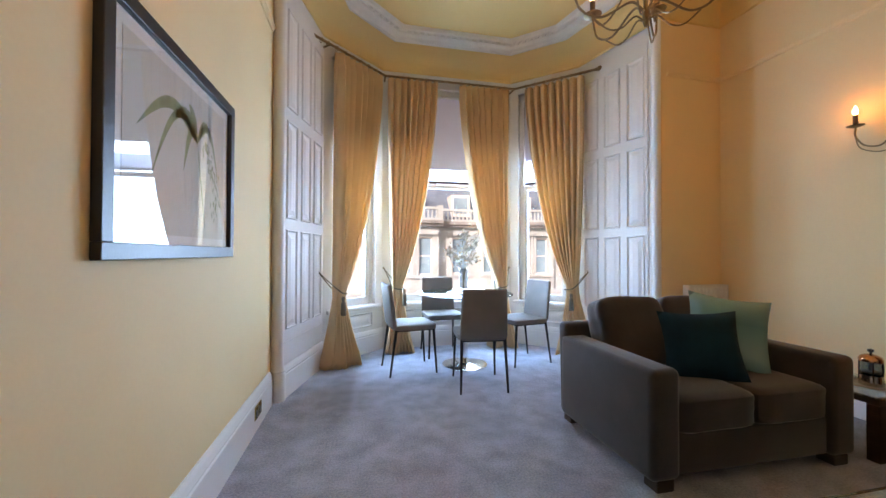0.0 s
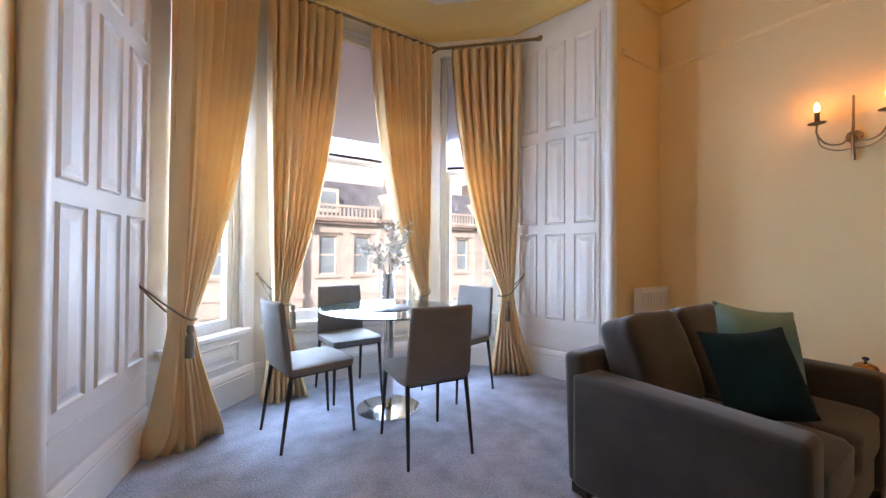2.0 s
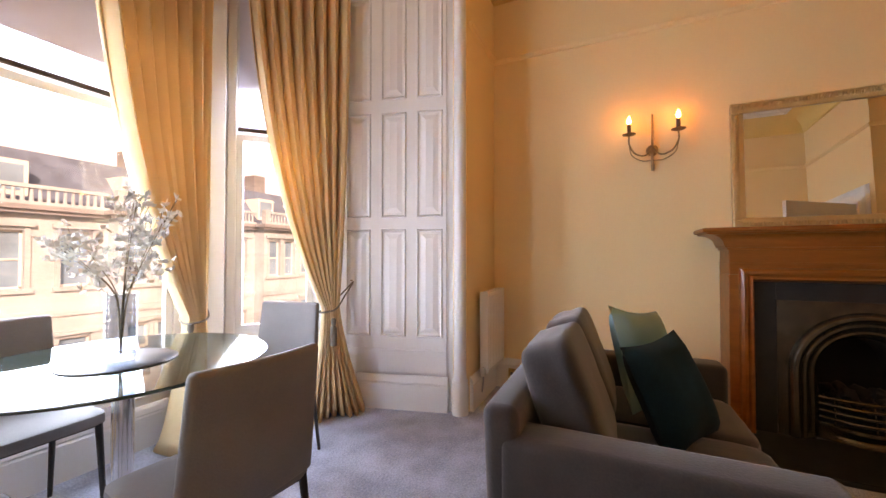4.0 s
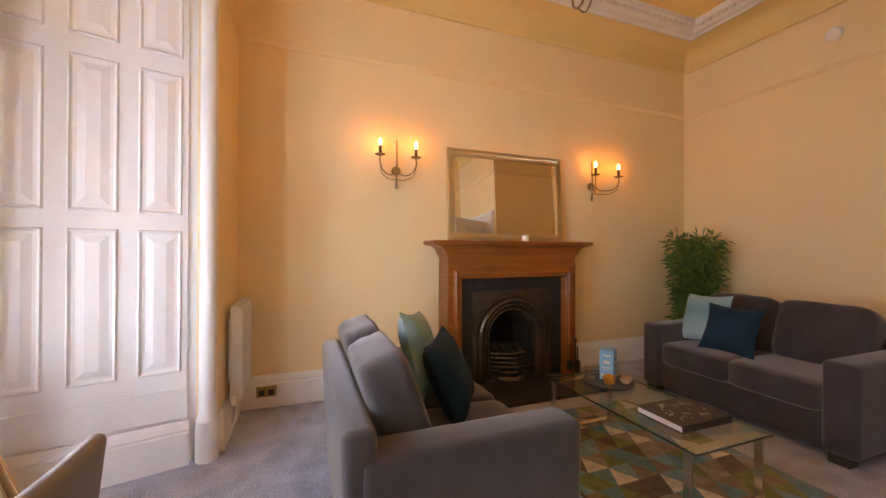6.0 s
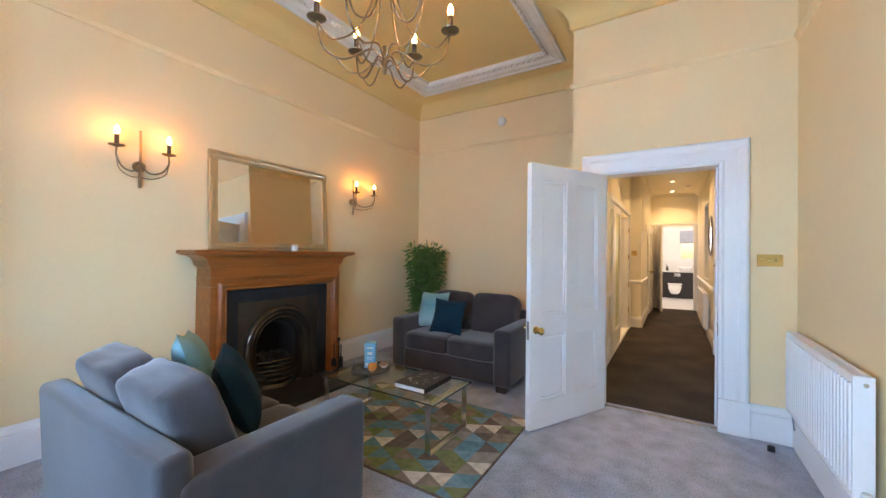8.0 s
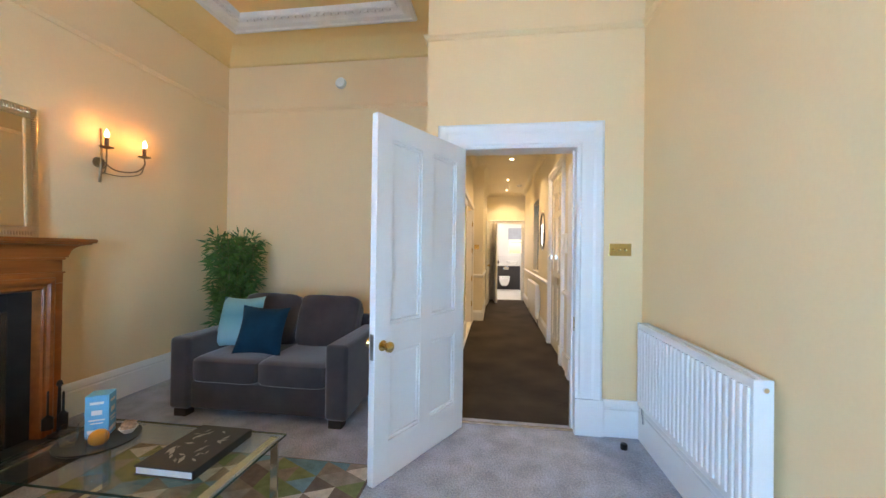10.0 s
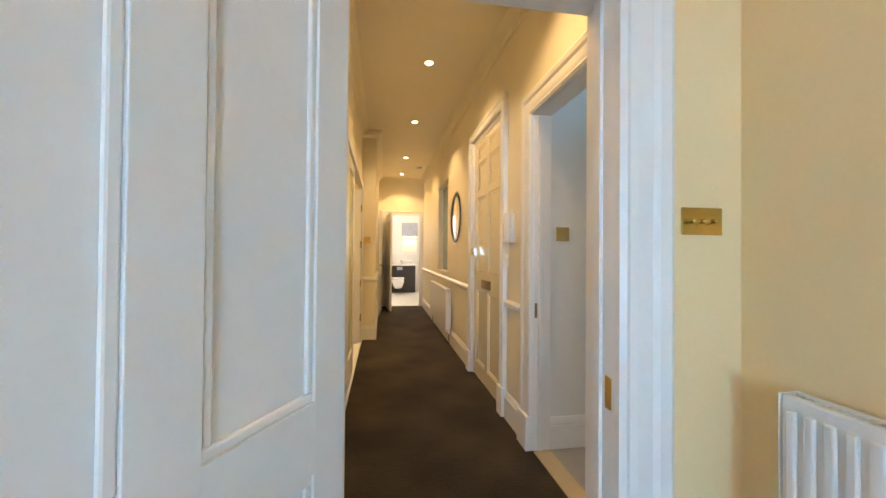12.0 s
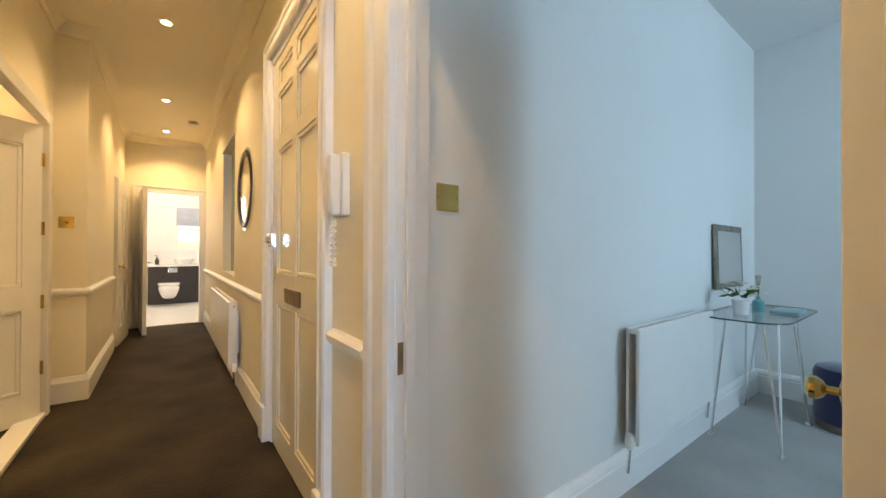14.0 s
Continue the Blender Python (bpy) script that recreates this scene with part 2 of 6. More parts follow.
def curve(ctrl, n=16):
    """Points of a smooth line through the controls."""
    c = [Vector(p) for p in ctrl]
    c = [c[0] * 2 - c[1]] + c + [c[-1] * 2 - c[-2]]
    out = []
    for i in range(1, len(c) - 2):
        for k in range(n if i < len(c) - 3 else n + 1):
            t = k / n
            out.append(0.5 * (2 * c[i] + (c[i + 1] - c[i - 1]) * t + (2 * c[i - 1] - 5 * c[i] + 4 * c[i + 1] - c[i + 2]) * t * t
                              + (3 * c[i] - c[i - 1] - 3 * c[i + 1] + c[i + 2]) * t ** 3))
    return out


def prism(poly, z0, z1):
    """A flat-topped block over a plan polygon."""
    bm = bmesh.new()
    lo, hi = [bm.verts.new((x, y, z0)) for x, y in poly], [bm.verts.new((x, y, z1)) for x, y in poly]
    n = len(poly)
    for i in range(n):
        bm.faces.new((lo[i], lo[(i + 1) % n], hi[(i + 1) % n], hi[i]))
    bm.faces.new(lo[::-1])
    bm.faces.new(hi)
    bmesh.ops.recalc_face_normals(bm, faces=bm.faces[:])
    return bm


def sweep(line, profile, closed=False):
    """A moulding: profile pairs (out, up) carried along a plan line, out to the line's left."""
    bm = bmesh.new()
    n = len(line)
    pts = [Vector((p[0], p[1], 0)) for p in line]
    rings = []
    for i, p in enumerate(pts):
        a = (p - pts[i - 1]).normalized() if (i or closed) else (pts[1] - p).normalized()
        b = (pts[(i + 1) % n] - p).normalized() if (i < n - 1 or closed) else a
        na, nb = Vector((-a.y, a.x, 0)), Vector((-b.y, b.x, 0))
        m = (na + nb) / max(0.25, 1 + na.dot(nb))
        rings.append([bm.verts.new(p + m * o + Vector((0, 0, u))) for o, u in profile])
    for i in range(n if closed else n - 1):
        a, b = rings[i], rings[(i + 1) % n]
        for k in range(len(profile) - 1):
            bm.faces.new((a[k], b[k], b[k + 1], a[k + 1]))
    if not closed:
        for ring in (rings[0], rings[-1]):
            if len(ring) > 2:
                bm.faces.new(ring)
    bmesh.ops.recalc_face_normals(bm, faces=bm.faces[:])
    return bm


def link(name, bm, material, smooth=False):
    me = bpy.data.meshes.new(name)
    bm.to_mesh(me)
    bm.free()
    for m in material if isinstance(material, (list, tuple)) else (material,):
        me.materials.append(m)
    if smooth:
        me.shade_smooth()
        me.set_sharp_from_angle(angle=radians(35))
    return new(name, me)


def part(name, bm, material, parent, label="", smooth=True):
    o = link(name, bm, material, smooth)
    o.parent = parent
    return tagged(o, label)


def thing(name, m, label, category, group=""):
    o = new(name)
    o.empty_display_size = 0.1
    o.matrix_basis = m
    return tagged(o, label, category, group)


def setting(name, bm, material, label="", smooth=False):
    return tagged(link(name, bm, material, smooth), label, kind="structure")


def wall(name, p, q, z0, z1, thick, material, holes=(), label=""):
    """A wall from p to q, its face on the line, its body to the right of it; holes are (from, to, low, high) along it."""
    p, q = Vector((*p, 0)), Vector((*q, 0))
    d = (q - p).normalized()
    length = (q - p).length
    n = Vector((d.y, -d.x, 0))
    bm = bmesh.new()
    xs = sorted({0.0, length, *(h for hole in holes for h in hole[:2])})
    zs = sorted({z0, z1, *(h for hole in holes for h in hole[2:])})
    grid = {}

    def vert(i, k, s):
        if (i, k, s) not in grid:
            grid[i, k, s] = bm.verts.new(p + d * xs[i] + n * (thick * s) + Vector((0, 0, zs[k])))
        return grid[i, k, s]

    def solid(i, k):
        if not (0 <= i < len(xs) - 1 and 0 <= k < len(zs) - 1):
            return False
        x, z = (xs[i] + xs[i + 1]) / 2, (zs[k] + zs[k + 1]) / 2
        return not any(a < x < b and c < z < e for a, b, c, e in holes)

    for i in range(len(xs) - 1):
        for k in range(len(zs) - 1):
            if not solid(i, k):
                continue
            for s in (0, 1):
                bm.faces.new([vert(i, k, s), vert(i + 1, k, s), vert(i + 1, k + 1, s), vert(i, k + 1, s)])
            for (di, dk), (a, b) in (((-1, 0), ((i, k), (i, k + 1))), ((1, 0), ((i + 1, k), (i + 1, k + 1))),
                                     ((0, -1), ((i, k), (i + 1, k))), ((0, 1), ((i, k + 1), (i + 1, k + 1)))):
                if not solid(i + di, k + dk):
                    bm.faces.new([vert(*a, 0), vert(*b, 0), vert(*b, 1), vert(*a, 1)])
    bmesh.ops.recalc_face_normals(bm, faces=bm.faces[:])
    return setting(name, bm, material, label)

# ---------------------------------------------------------------- living room shell
FLOOR_PLAN = [(-0.25, -0.70), (1.30, -0.70), (1.30, -1.93), (3.93, -1.93), (3.93, 2.95), (3.24, 2.95), (3.24, 3.06), (3.00, 3.95),
              (2.36, 4.55), (0.68, 4.55), (0.04, 3.95), (-0.19, 3.06), (-0.25, 3.0)]
CEIL_PLAN = [(-0.25, -0.70), (1.30, -0.70), (1.30, -1.93), (3.93, -1.93), (3.93, 2.95), (3.24, 2.95), (3.00, 3.95),
             (2.36, 4.55), (0.68, 4.55), (0.04, 3.95), (-0.25, 2.95)]
TOP = 3.90
setting("floor", prism([(-0.35, -0.80), (1.40, -0.80), (1.40, -2.0), (4.0, -2.0), (4.0, 3.0), (3.2, 4.2), (2.4, 4.75), (0.6, 4.75), (-0.1, 4.1),
                        (-0.35, 3.1)], -0.2, 0.0), CARPET, "grey cut pile carpet with tread marks, tinted with daylight blue")
wall("wall_door", (-0.25, -0.70), (1.30, -0.70), 0, TOP, 0.16, CREAM, [(0.45, 1.275, 0, 2.045)], "cream painted wall with the hall doorway")
wall("wall_alcove", (1.30, -0.86), (1.30, -1.93), 0, TOP, 0.07, CREAM, label="cream painted side of the alcove")
wall("wall_south", (1.30, -1.93), (3.93, -1.93), 0, TOP, 0.15, CREAM, label="cream painted wall behind the sofa")
wall("wall_east", (3.93, -1.93), (3.93, 2.95), 0, TOP, 0.2, CREAM, [(1.93 + 0.13, 1.93 + 1.0, 0, 0.86)], "cream painted chimney wall")
wall("wall_return", (3.93, 2.95), (3.24, 2.95), 0, TOP, 0.3, CREAM, label="cream painted return beside the bay")
wall("wall_west", (-0.25, 3.06), (-0.25, -0.70), 0, TOP, 0.12, CREAM, label="cream painted wall with a picture")
wall("wall_reveal_east", (3.24, 3.06), (3.00, 3.95), 0, TOP, 0.2, WHITE, label="white panelled reveal of the bay")
wall("wall_reveal_west", (0.04, 3.95), (-0.19, 3.06), 0, TOP, 0.2, WHITE, label="white panelled reveal of the bay")
FACETS = [((3.00, 3.95), (2.36, 4.55)), ((2.36, 4.55), (0.68, 4.55)), ((0.68, 4.55), (0.04, 3.95))]
SILL, HEAD = 0.56, 3.26
for k, (p, q) in enumerate(FACETS):
    span = math.dist(p, q)
    wall("wall_bay_%d" % (k + 1), p, q, 0, TOP, 0.22, WHITE, [(0.11, span - 0.11, SILL, HEAD)], "white panelled bay wall under a window")
# rounded corner posts of the bay
for name, x, y, dx in (("trim_post_east", 3.235, 3.0, 1), ("trim_post_west", -0.205, 3.075, -1)):
    bm = lathe([(0.062, 0.0), (0.062, 0.20), (0.056, 0.22), (0.060, 0.235), (0.050, 0.26), (0.046, 0.30), (0.046, TOP)], 20, (x, y))
    setting(name, bm, WHITE, "white rounded corner post with a moulded base", True)

BASE = [(0.0, 0.0), (0.028, 0.0), (0.028, 0.185), (0.022, 0.195), (0.026, 0.205), (0.018, 0.232), (0.008, 0.25), (0.0, 0.252)]
RAIL = [(0.0, 2.875), (0.012, 2.88), (0.020, 2.895), (0.030, 2.905), (0.030, 2.915), (0.0, 2.92)]
for k, line in enumerate(([(-0.25, 3.0), (-0.25, -0.70), (0.03, -0.70)], [(1.225, -0.70), (1.30, -0.70), (1.30, -1.93), (3.93, -1.93), (3.93, -0.22)],
                          [(3.93, 1.40), (3.93, 2.95), (3.30, 2.95)], [(3.225, 3.09), (3.00, 3.95), (2.36, 4.55), (0.68, 4.55), (0.04, 3.95), (-0.175, 3.11)])):
    setting("baseboard_%d" % (k + 1), sweep(line, BASE), WHITE, "tall white moulded baseboard")
setting("trim_picture_rail", sweep([(-0.25, 3.0), (-0.25, -0.70), (1.30, -0.70), (1.30, -1.93), (3.93, -1.93), (3.93, 2.95), (3.30, 2.95)], RAIL), CREAM,
        "cream painted picture rail")

# ceiling: moulding at the foot of a cove, the cove, a white plaster border with dentils, the flat
cove = [(0.0, 3.42), (0.02, 3.425), (0.03, 3.44), (0.03, 3.455)] + [
    (0.03 + 0.28 * (1 - math.cos(a * math.pi / 16)), 3.455 + 0.20 * math.sin(a * math.pi / 16)) for a in range(9)]
setting("ceiling_cove", sweep(CEIL_PLAN, cove, True), YELLOW, "yellow painted ceiling cove", True)
border = [(0.29, 3.66), (0.30, 3.63), (0.33, 3.625), (0.345, 3.64), (0.40, 3.645), (0.43, 3.665), (0.44, 3.69), (0.46, 3.692), (0.46, 3.668),
          (0.485, 3.668), (0.50, 3.68), (0.51, 3.72)]
bm = sweep(CEIL_PLAN, border, True)


def inset(plan, d):
    out, n = [], len(plan)
    for i in range(n):
        p, a, b = (Vector((*plan[j % n], 0)) for j in (i, i - 1, i + 1))
        u, v = (p - a).normalized(), (b - p).normalized()
        na, nb = Vector((-u.y, u.x, 0)), Vector((-v.y, v.x, 0))
        out.append(p + (na + nb) / max(0.25, 1 + na.dot(nb)) * d)
    return out


ring = inset(CEIL_PLAN, 0.472)
for a, b in zip(ring, ring[1:] + ring[:1]):
    steps = int((b - a).length / 0.075)
    u = (b - a).normalized()
    for k in range(1, steps):
        c = a + (b - a) * (k / steps)
        bmesh.ops.create_cube(bm, size=1, matrix=Matrix.Translation((c.x, c.y, 3.66)) @ Matrix.Rotation(math.atan2(u.y, u.x), 4, "Z")
                              @ Matrix.Diagonal((0.04, 0.024, 0.03, 1)))
setting("ceiling_border", bm, PLASTER, "white plaster border with a row of dentils")
setting("ceiling", prism([(p.x, p.y) for p in inset(CEIL_PLAN, 0.0)], 3.72, 3.86), YELLOW, "flat yellow painted ceiling")

# shutter panels on the bay reveals: three columns by three rows, raised and moulded


def frame_panel(bm, x0, z0, x1, z1, y=0.0, rim=0.022, deep=0.014):
    """A sunk panel with a moulded rim, in the plane y, facing -y."""
    lines = [(0, 0.0), (rim * 0.4, 0.012), (rim * 0.7, 0.004), (rim, -0.0005), (rim + 0.012, -0.0005), (rim + 0.05, 0.010)]
    rings = [[bm.verts.new((x, y - o, z)) for x, z in ((x0 + d, z0 + d), (x1 - d, z0 + d), (x1 - d, z1 - d), (x0 + d, z1 - d))] for d, o in lines]
    for a, b in zip(rings, rings[1:]):
        for k in range(4):
            bm.faces.new((a[k], a[(k + 1) % 4], b[(k + 1) % 4], b[k]))
    bm.faces.new(rings[-1])
    return bm


def shutter(name, p, q, flip):
    p, q = Vector((*p, 0)), Vector((*q, 0))
    d = (q - p).normalized()
    span = (q - p).length
    root = thing(name, Matrix.Translation(p) @ Matrix.Rotation(math.atan2(d.y, d.x), 4, "Z"),
                 "white painted window shutter case with nine moulded panels", "shutter", "bay shutters")
    part("stile_board", boxes((0.0, -0.008, 0.27, span, 0.004, 3.30), bevel=0.003), WHITE, root, smooth=False)
    cols = [(0.03, 0.23), (0.31, 0.51), (0.59, 0.79)]
    cols = [(span - b, span - a) for a, b in cols] if flip else cols
    for x0, x1 in cols:
        for z0, z1 in ((0.54, 1.352), (1.44, 2.245), (2.345, 3.16)):
            bm = frame_panel(bmesh.new(), x0, z0, x1, z1, -0.008)
            part("panel", bm, WHITE, root, smooth=False)
    part("base_line", boxes((0.0, -0.014, 0.435, span, -0.008, 0.447), bevel=0.002), WHITE, root, smooth=False)
    return root


shutter("window_shutter", (3.00, 3.93), (3.222, 3.10), True)
shutter("window_shutter", (-0.175, 3.10), (0.04, 3.93), False)

# sash windows in the bay
for k, (p, q) in enumerate(FACETS):
    p3, q3 = Vector((*p, 0)), Vector((*q, 0))
    d = (q3 - p3).normalized()
    span = (q3 - p3).length
    root = new("window_%d" % (k + 1))
    tagged(root, "tall white sash window with a half-lowered blind", kind="structure")
    root.matrix_basis = Matrix.Translation(p3) @ Matrix.Rotation(math.atan2(d.y, d.x), 4, "Z")
    a, b = 0.113, span - 0.113
    fr = bmesh.new()
    for r in ((a, -0.14, SILL, a + 0.06, -0.05, HEAD), (b - 0.06, -0.14, SILL, b, -0.05, HEAD), (a, -0.14, HEAD - 0.07, b, -0.05, HEAD)):
        box(fr, *r, bevel=0.006)
    part("window_frame", fr, WHITE, root, smooth=False)
    up, lo = bmesh.new(), bmesh.new()
    for r in ((a + 0.06, -0.135, 2.00, b - 0.06, -0.10, 2.05), (a + 0.06, -0.135, 2.0, a + 0.10, -0.10, HEAD - 0.07),
              (b - 0.10, -0.135, 2.0, b - 0.06, -0.10, HEAD - 0.07)):
        box(up, *r, bevel=0.004)
    for r in ((a + 0.06, -0.097, 1.995, b - 0.06, -0.06, 2.045), (a + 0.06, -0.097, SILL, b - 0.06, -0.06, SILL + 0.085),
              (a + 0.06, -0.097, SILL, a + 0.105, -0.06, 2.0), (b - 0.105, -0.097, SILL, b - 0.06, -0.06, 2.0)):
        box(lo, *r, bevel=0.004)
    part("upper_sash", up, WHITE, root, smooth=False)
    part("lower_sash", lo, WHITE, root, smooth=False)
    for z0, z1, y in ((2.03, HEAD - 0.06, -0.118), (SILL + 0.07, 2.0, -0.08)):
        o = part("pane", boxes((a + 0.08, y - 0.002, z0, b - 0.08, y + 0.002, z1)), GLASS, root, smooth=False)
        o.visible_shadow = False
    part("window_sill", boxes((a - 0.06, -0.05, SILL - 0.045, b + 0.06, 0.035, SILL - 0.003), bevel=0.01), WHITE, root, smooth=False)
    for y0, z0, z1 in ((0.003, 0.30, 0.47),):
        part("apron_panel", frame_panel(bmesh.new(), 0.16, z0, span - 0.16, z1, 0.0), WHITE, root, smooth=False).matrix_basis = (
            Matrix.Translation((span, 0, 0)) @ Matrix.Rotation(math.pi, 4, "Z"))
    blind = thing("roller_blind", root.matrix_basis, "white translucent roller blind, half lowered", "blind", "bay blinds")
    part("cloth", boxes((a + 0.075, -0.047, 2.085, b - 0.075, -0.045, HEAD - 0.09)), BLIND, blind, smooth=False)
    part("bottom_bar", boxes((a + 0.07, -0.053, 2.06, b - 0.07, -0.038, 2.088), bevel=0.004), DARKWOOD, blind, smooth=False)
    bm = cyl(bmesh.new(), (a + 0.065, -0.046, HEAD - 0.08), (b - 0.065, -0.046, HEAD - 0.08), 0.022)
    part("roller", bm, PLASTIC, blind)

# ---------------------------------------------------------------- hall doorway and door
CASING = [(0.0, 0.0), (0.0, 0.022), (0.02, 0.03), (0.035, 0.024), (0.06, 0.026), (0.11, 0.026), (0.13, 0.034), (0.165, 0.036), (0.18, 0.028), (0.19, 0.0)]


def casing(name, parent, x0, x1, top, y=0.0, width=0.19):
    """A moulded surround on the face y, facing +y, round an opening from x0 to x1."""
    bm = bmesh.new()
    s = width / 0.19
    rings = []
    for x, z, mx, mz in ((x0, 0.0, -1, 0), (x0, top, -1, 1), (x1, top, 1, 1), (x1, 0.0, 1, 0)):
        rings.append([bm.verts.new((x + mx * o * s, y + u, z + mz * o * s)) for o, u in CASING])
    for a, b in zip(rings, rings[1:]):
        for k in range(len(CASING) - 1):
            bm.faces.new((a[k], b[k], b[k + 1], a[k + 1]))
    bmesh.ops.recalc_face_normals(bm, faces=bm.faces[:])
    return part(name, bm, WHITE, parent, smooth=False)


doorway = tagged(new("door_1"), "white moulded doorway to the hall", kind="structure")
casing("surround", doorway, 0.203, 1.022, 2.04, -0.697)
part("jamb", boxes((0.18, -0.862, 0, 0.203, -0.697, 2.055), (1.022, -0.862, 0, 1.045, -0.697, 2.055), (0.203, -0.862, 2.04, 1.022, -0.697, 2.06),
                   (0.203, -0.80, 0, 0.216, -0.76, 2.04), (1.009, -0.80, 0, 1.022, -0.76, 2.04), bevel=0.002), WHITE, doorway, smooth=False)
part("plinth_block", boxes((0.012, -0.70, 0, 0.206, -0.655, 0.255), bevel=0.004), WHITE, doorway, smooth=False)
part("plinth_block", boxes((1.019, -0.70, 0, 1.213, -0.655, 0.255), bevel=0.004), WHITE, doorway, smooth=False)
part("strike_plate", boxes((0.203, -0.744, 0.72, 0.206, -0.712, 0.82), bevel=0.001), BRASS, doorway, "worn brass strike plate", smooth=False)
part("threshold_bar", boxes((0.203, -0.73, 0.0, 1.022, -0.705, 0.012), bevel=0.004), PEWTER, doorway, "thin metal carpet bar", smooth=False)


def panel_door(name, m, w, h, rows, cols, label, material=WHITE, stile=0.11, thick=0.044, kind=""):
    """A panelled door, hinged at x = 0, opening along +x; both faces have sunk panels."""
    root = thing(name, m, label, "door")
    part("leaf_core", boxes((0.002, -0.006, 0.002, w - 0.002, 0.006, h - 0.002)), material, root, smooth=False)
    fr = bmesh.new()
    t = thick / 2
    n = len(cols)
    edges = [0] + [c for pair in cols for c in pair] + [w]
    for i in range(0, len(edges), 2):
        box(fr, edges[i], -t, 0, edges[i + 1], t, h, bevel=0.002)
    zs = [0] + [z for pair in rows for z in pair] + [h]
    for c0, c1 in cols:
        for i in range(0, len(zs), 2):
            box(fr, c0 - 0.001, -t + 0.0004, zs[i], c1 + 0.001, t - 0.0004, zs[i + 1])
    part("door_frame", fr, material, root, smooth=False)
    for c0, c1 in cols:
        for z0, z1 in rows:
            for side in (-1, 1):
                bm = bmesh.new()
                for r in ((c0, z0, c1, z0 + 0.022), (c0, z1 - 0.022, c1, z1), (c0, z0 + 0.022, c0 + 0.022, z1 - 0.022), (c1 - 0.022, z0 + 0.022, c1, z1 - 0.022)):
                    box(bm, r[0], side * 0.006, r[1], r[2], side * 0.017, r[3], bevel=0.005)
                part("panel_moulding", bm, material, root, smooth=False)
    return root


DOOR_ROWS, DOOR_COLS = [(0.21, 0.70), (0.86, 1.90)], [(0.115, 0.385), (0.495, 0.765)]
ang = math.degrees(math.atan2(0.178 + 0.615, 1.435 - 1.017))
living_door = panel_door("open_door", pose(1.016, -0.640, 0.008, 0, 0, ang), 0.88, 2.02, DOOR_ROWS, DOOR_COLS, "white four-panel wooden door standing open on the carpet")


def knob(parent, x, z, y, side):
    prof = [(0.0, 0.0), (0.030, 0.0), (0.030, 0.004), (0.010, 0.008), (0.010, 0.030), (0.022, 0.036), (0.030, 0.050), (0.028, 0.062), (0.016, 0.070), (0.0, 0.071)]
    o = part("door_knob", lathe(prof, 20), BRASS, parent, "round polished brass knob")
    o.matrix_basis = pose(x, y, z, -90 if side > 0 else 90)


knob(living_door, 0.822, 0.752, 0.022, 1)
knob(living_door, 0.822, 0.752, -0.022, -1)
part("lock_plate", boxes((0.879, -0.012, 0.68, 0.8825, 0.012, 0.82), bevel=0.0005), PEWTER, living_door, "dull metal lock plate", smooth=False)
for z in (0.25, 1.70):
    part("hinge", cyl(bmesh.new(), (-0.004, 0.0, z), (-0.004, 0.0, z + 0.1), 0.008), BRASS, living_door)

# ---------------------------------------------------------------- hall shell
HALL_TOP = 2.88
setting("floor_hall", prism([(-0.2, -0.80), (1.25, -0.80), (1.25, -2.1), (2.3, -2.1), (2.3, -5.0), (1.3, -5.0), (1.3, -8.12), (-0.2, -8.12)][::-1], -0.2, -0.004), HALLCARPET, "dark brown-grey hall carpet")
wall("wall_hall_west", (-0.01, -0.86), (-0.01, -8.1), 0, HALL_TOP, 0.11, HALLWALL,
     [(0.065, 0.97, 0, 2.075), (1.525, 2.515, 0, 2.34), (4.01, 4.89, 0.93, 2.25)], "pale cream hall wall with doors")
wall("wall_hall_east", (1.19, -2.24), (1.19, -0.86), 0, HALL_TOP, 0.038, HALLWALL, label="pale cream hall wall with dado")
wall("wall_hall_east_far", (1.19, -4.90), (1.19, -4.72), 0, HALL_TOP, 0.20, HALLWALL, label="pale cream hall wall")
wall("wall_hall_glazed_head", (1.19, -4.72), (1.19, -2.24), 2.12, HALL_TOP, 0.09, HALLWALL, label="pale cream wall over the glazed doors")
wall("wall_hall_step", (1.00, -4.90), (1.19, -4.90), 0, HALL_TOP, 0.20, HALLWALL, label="pale cream projecting wall end")
wall("wall_hall_east_end", (1.00, -8.1), (1.00, -5.102), 0, HALL_TOP, 0.15, HALLWALL, [(0.55, 1.35, 0, 2.05)], "pale cream hall wall with a dark doorway")
wall("wall_hall_end", (-0.01, -8.1), (1.00, -8.1), 0, HALL_TOP, 0.12, HALLWALL, [(0.08, 0.82, 0, 2.06)], "pale cream hall end wall with the bathroom door")
wall("wall_hall_door_side", (1.30, -0.862), (-0.25, -0.862), 0, HALL_TOP, 0.004, HALLWALL, [(0.255, 1.12, 0, 2.06)], "pale cream hall side of the doorway wall")
setting("ceiling_hall", prism([(-0.3, -0.84), (1.225, -0.84), (1.225, -2.1), (2.4, -2.1), (2.4, -8.2), (-0.3, -8.2)][::-1], HALL_TOP, HALL_TOP + 0.1), HALLWALL, "pale cream hall ceiling")
CORN = [(0.0, HALL_TOP - 0.09), (0.01, HALL_TOP - 0.085), (0.02, HALL_TOP - 0.05), (0.06, HALL_TOP - 0.015), (0.08, HALL_TOP - 0.004), (0.08, HALL_TOP)]
HBASE = [(0.0, 0.0), (0.022, 0.0), (0.022, 0.15), (0.014, 0.165), (0.006, 0.185), (0.0, 0.19)]
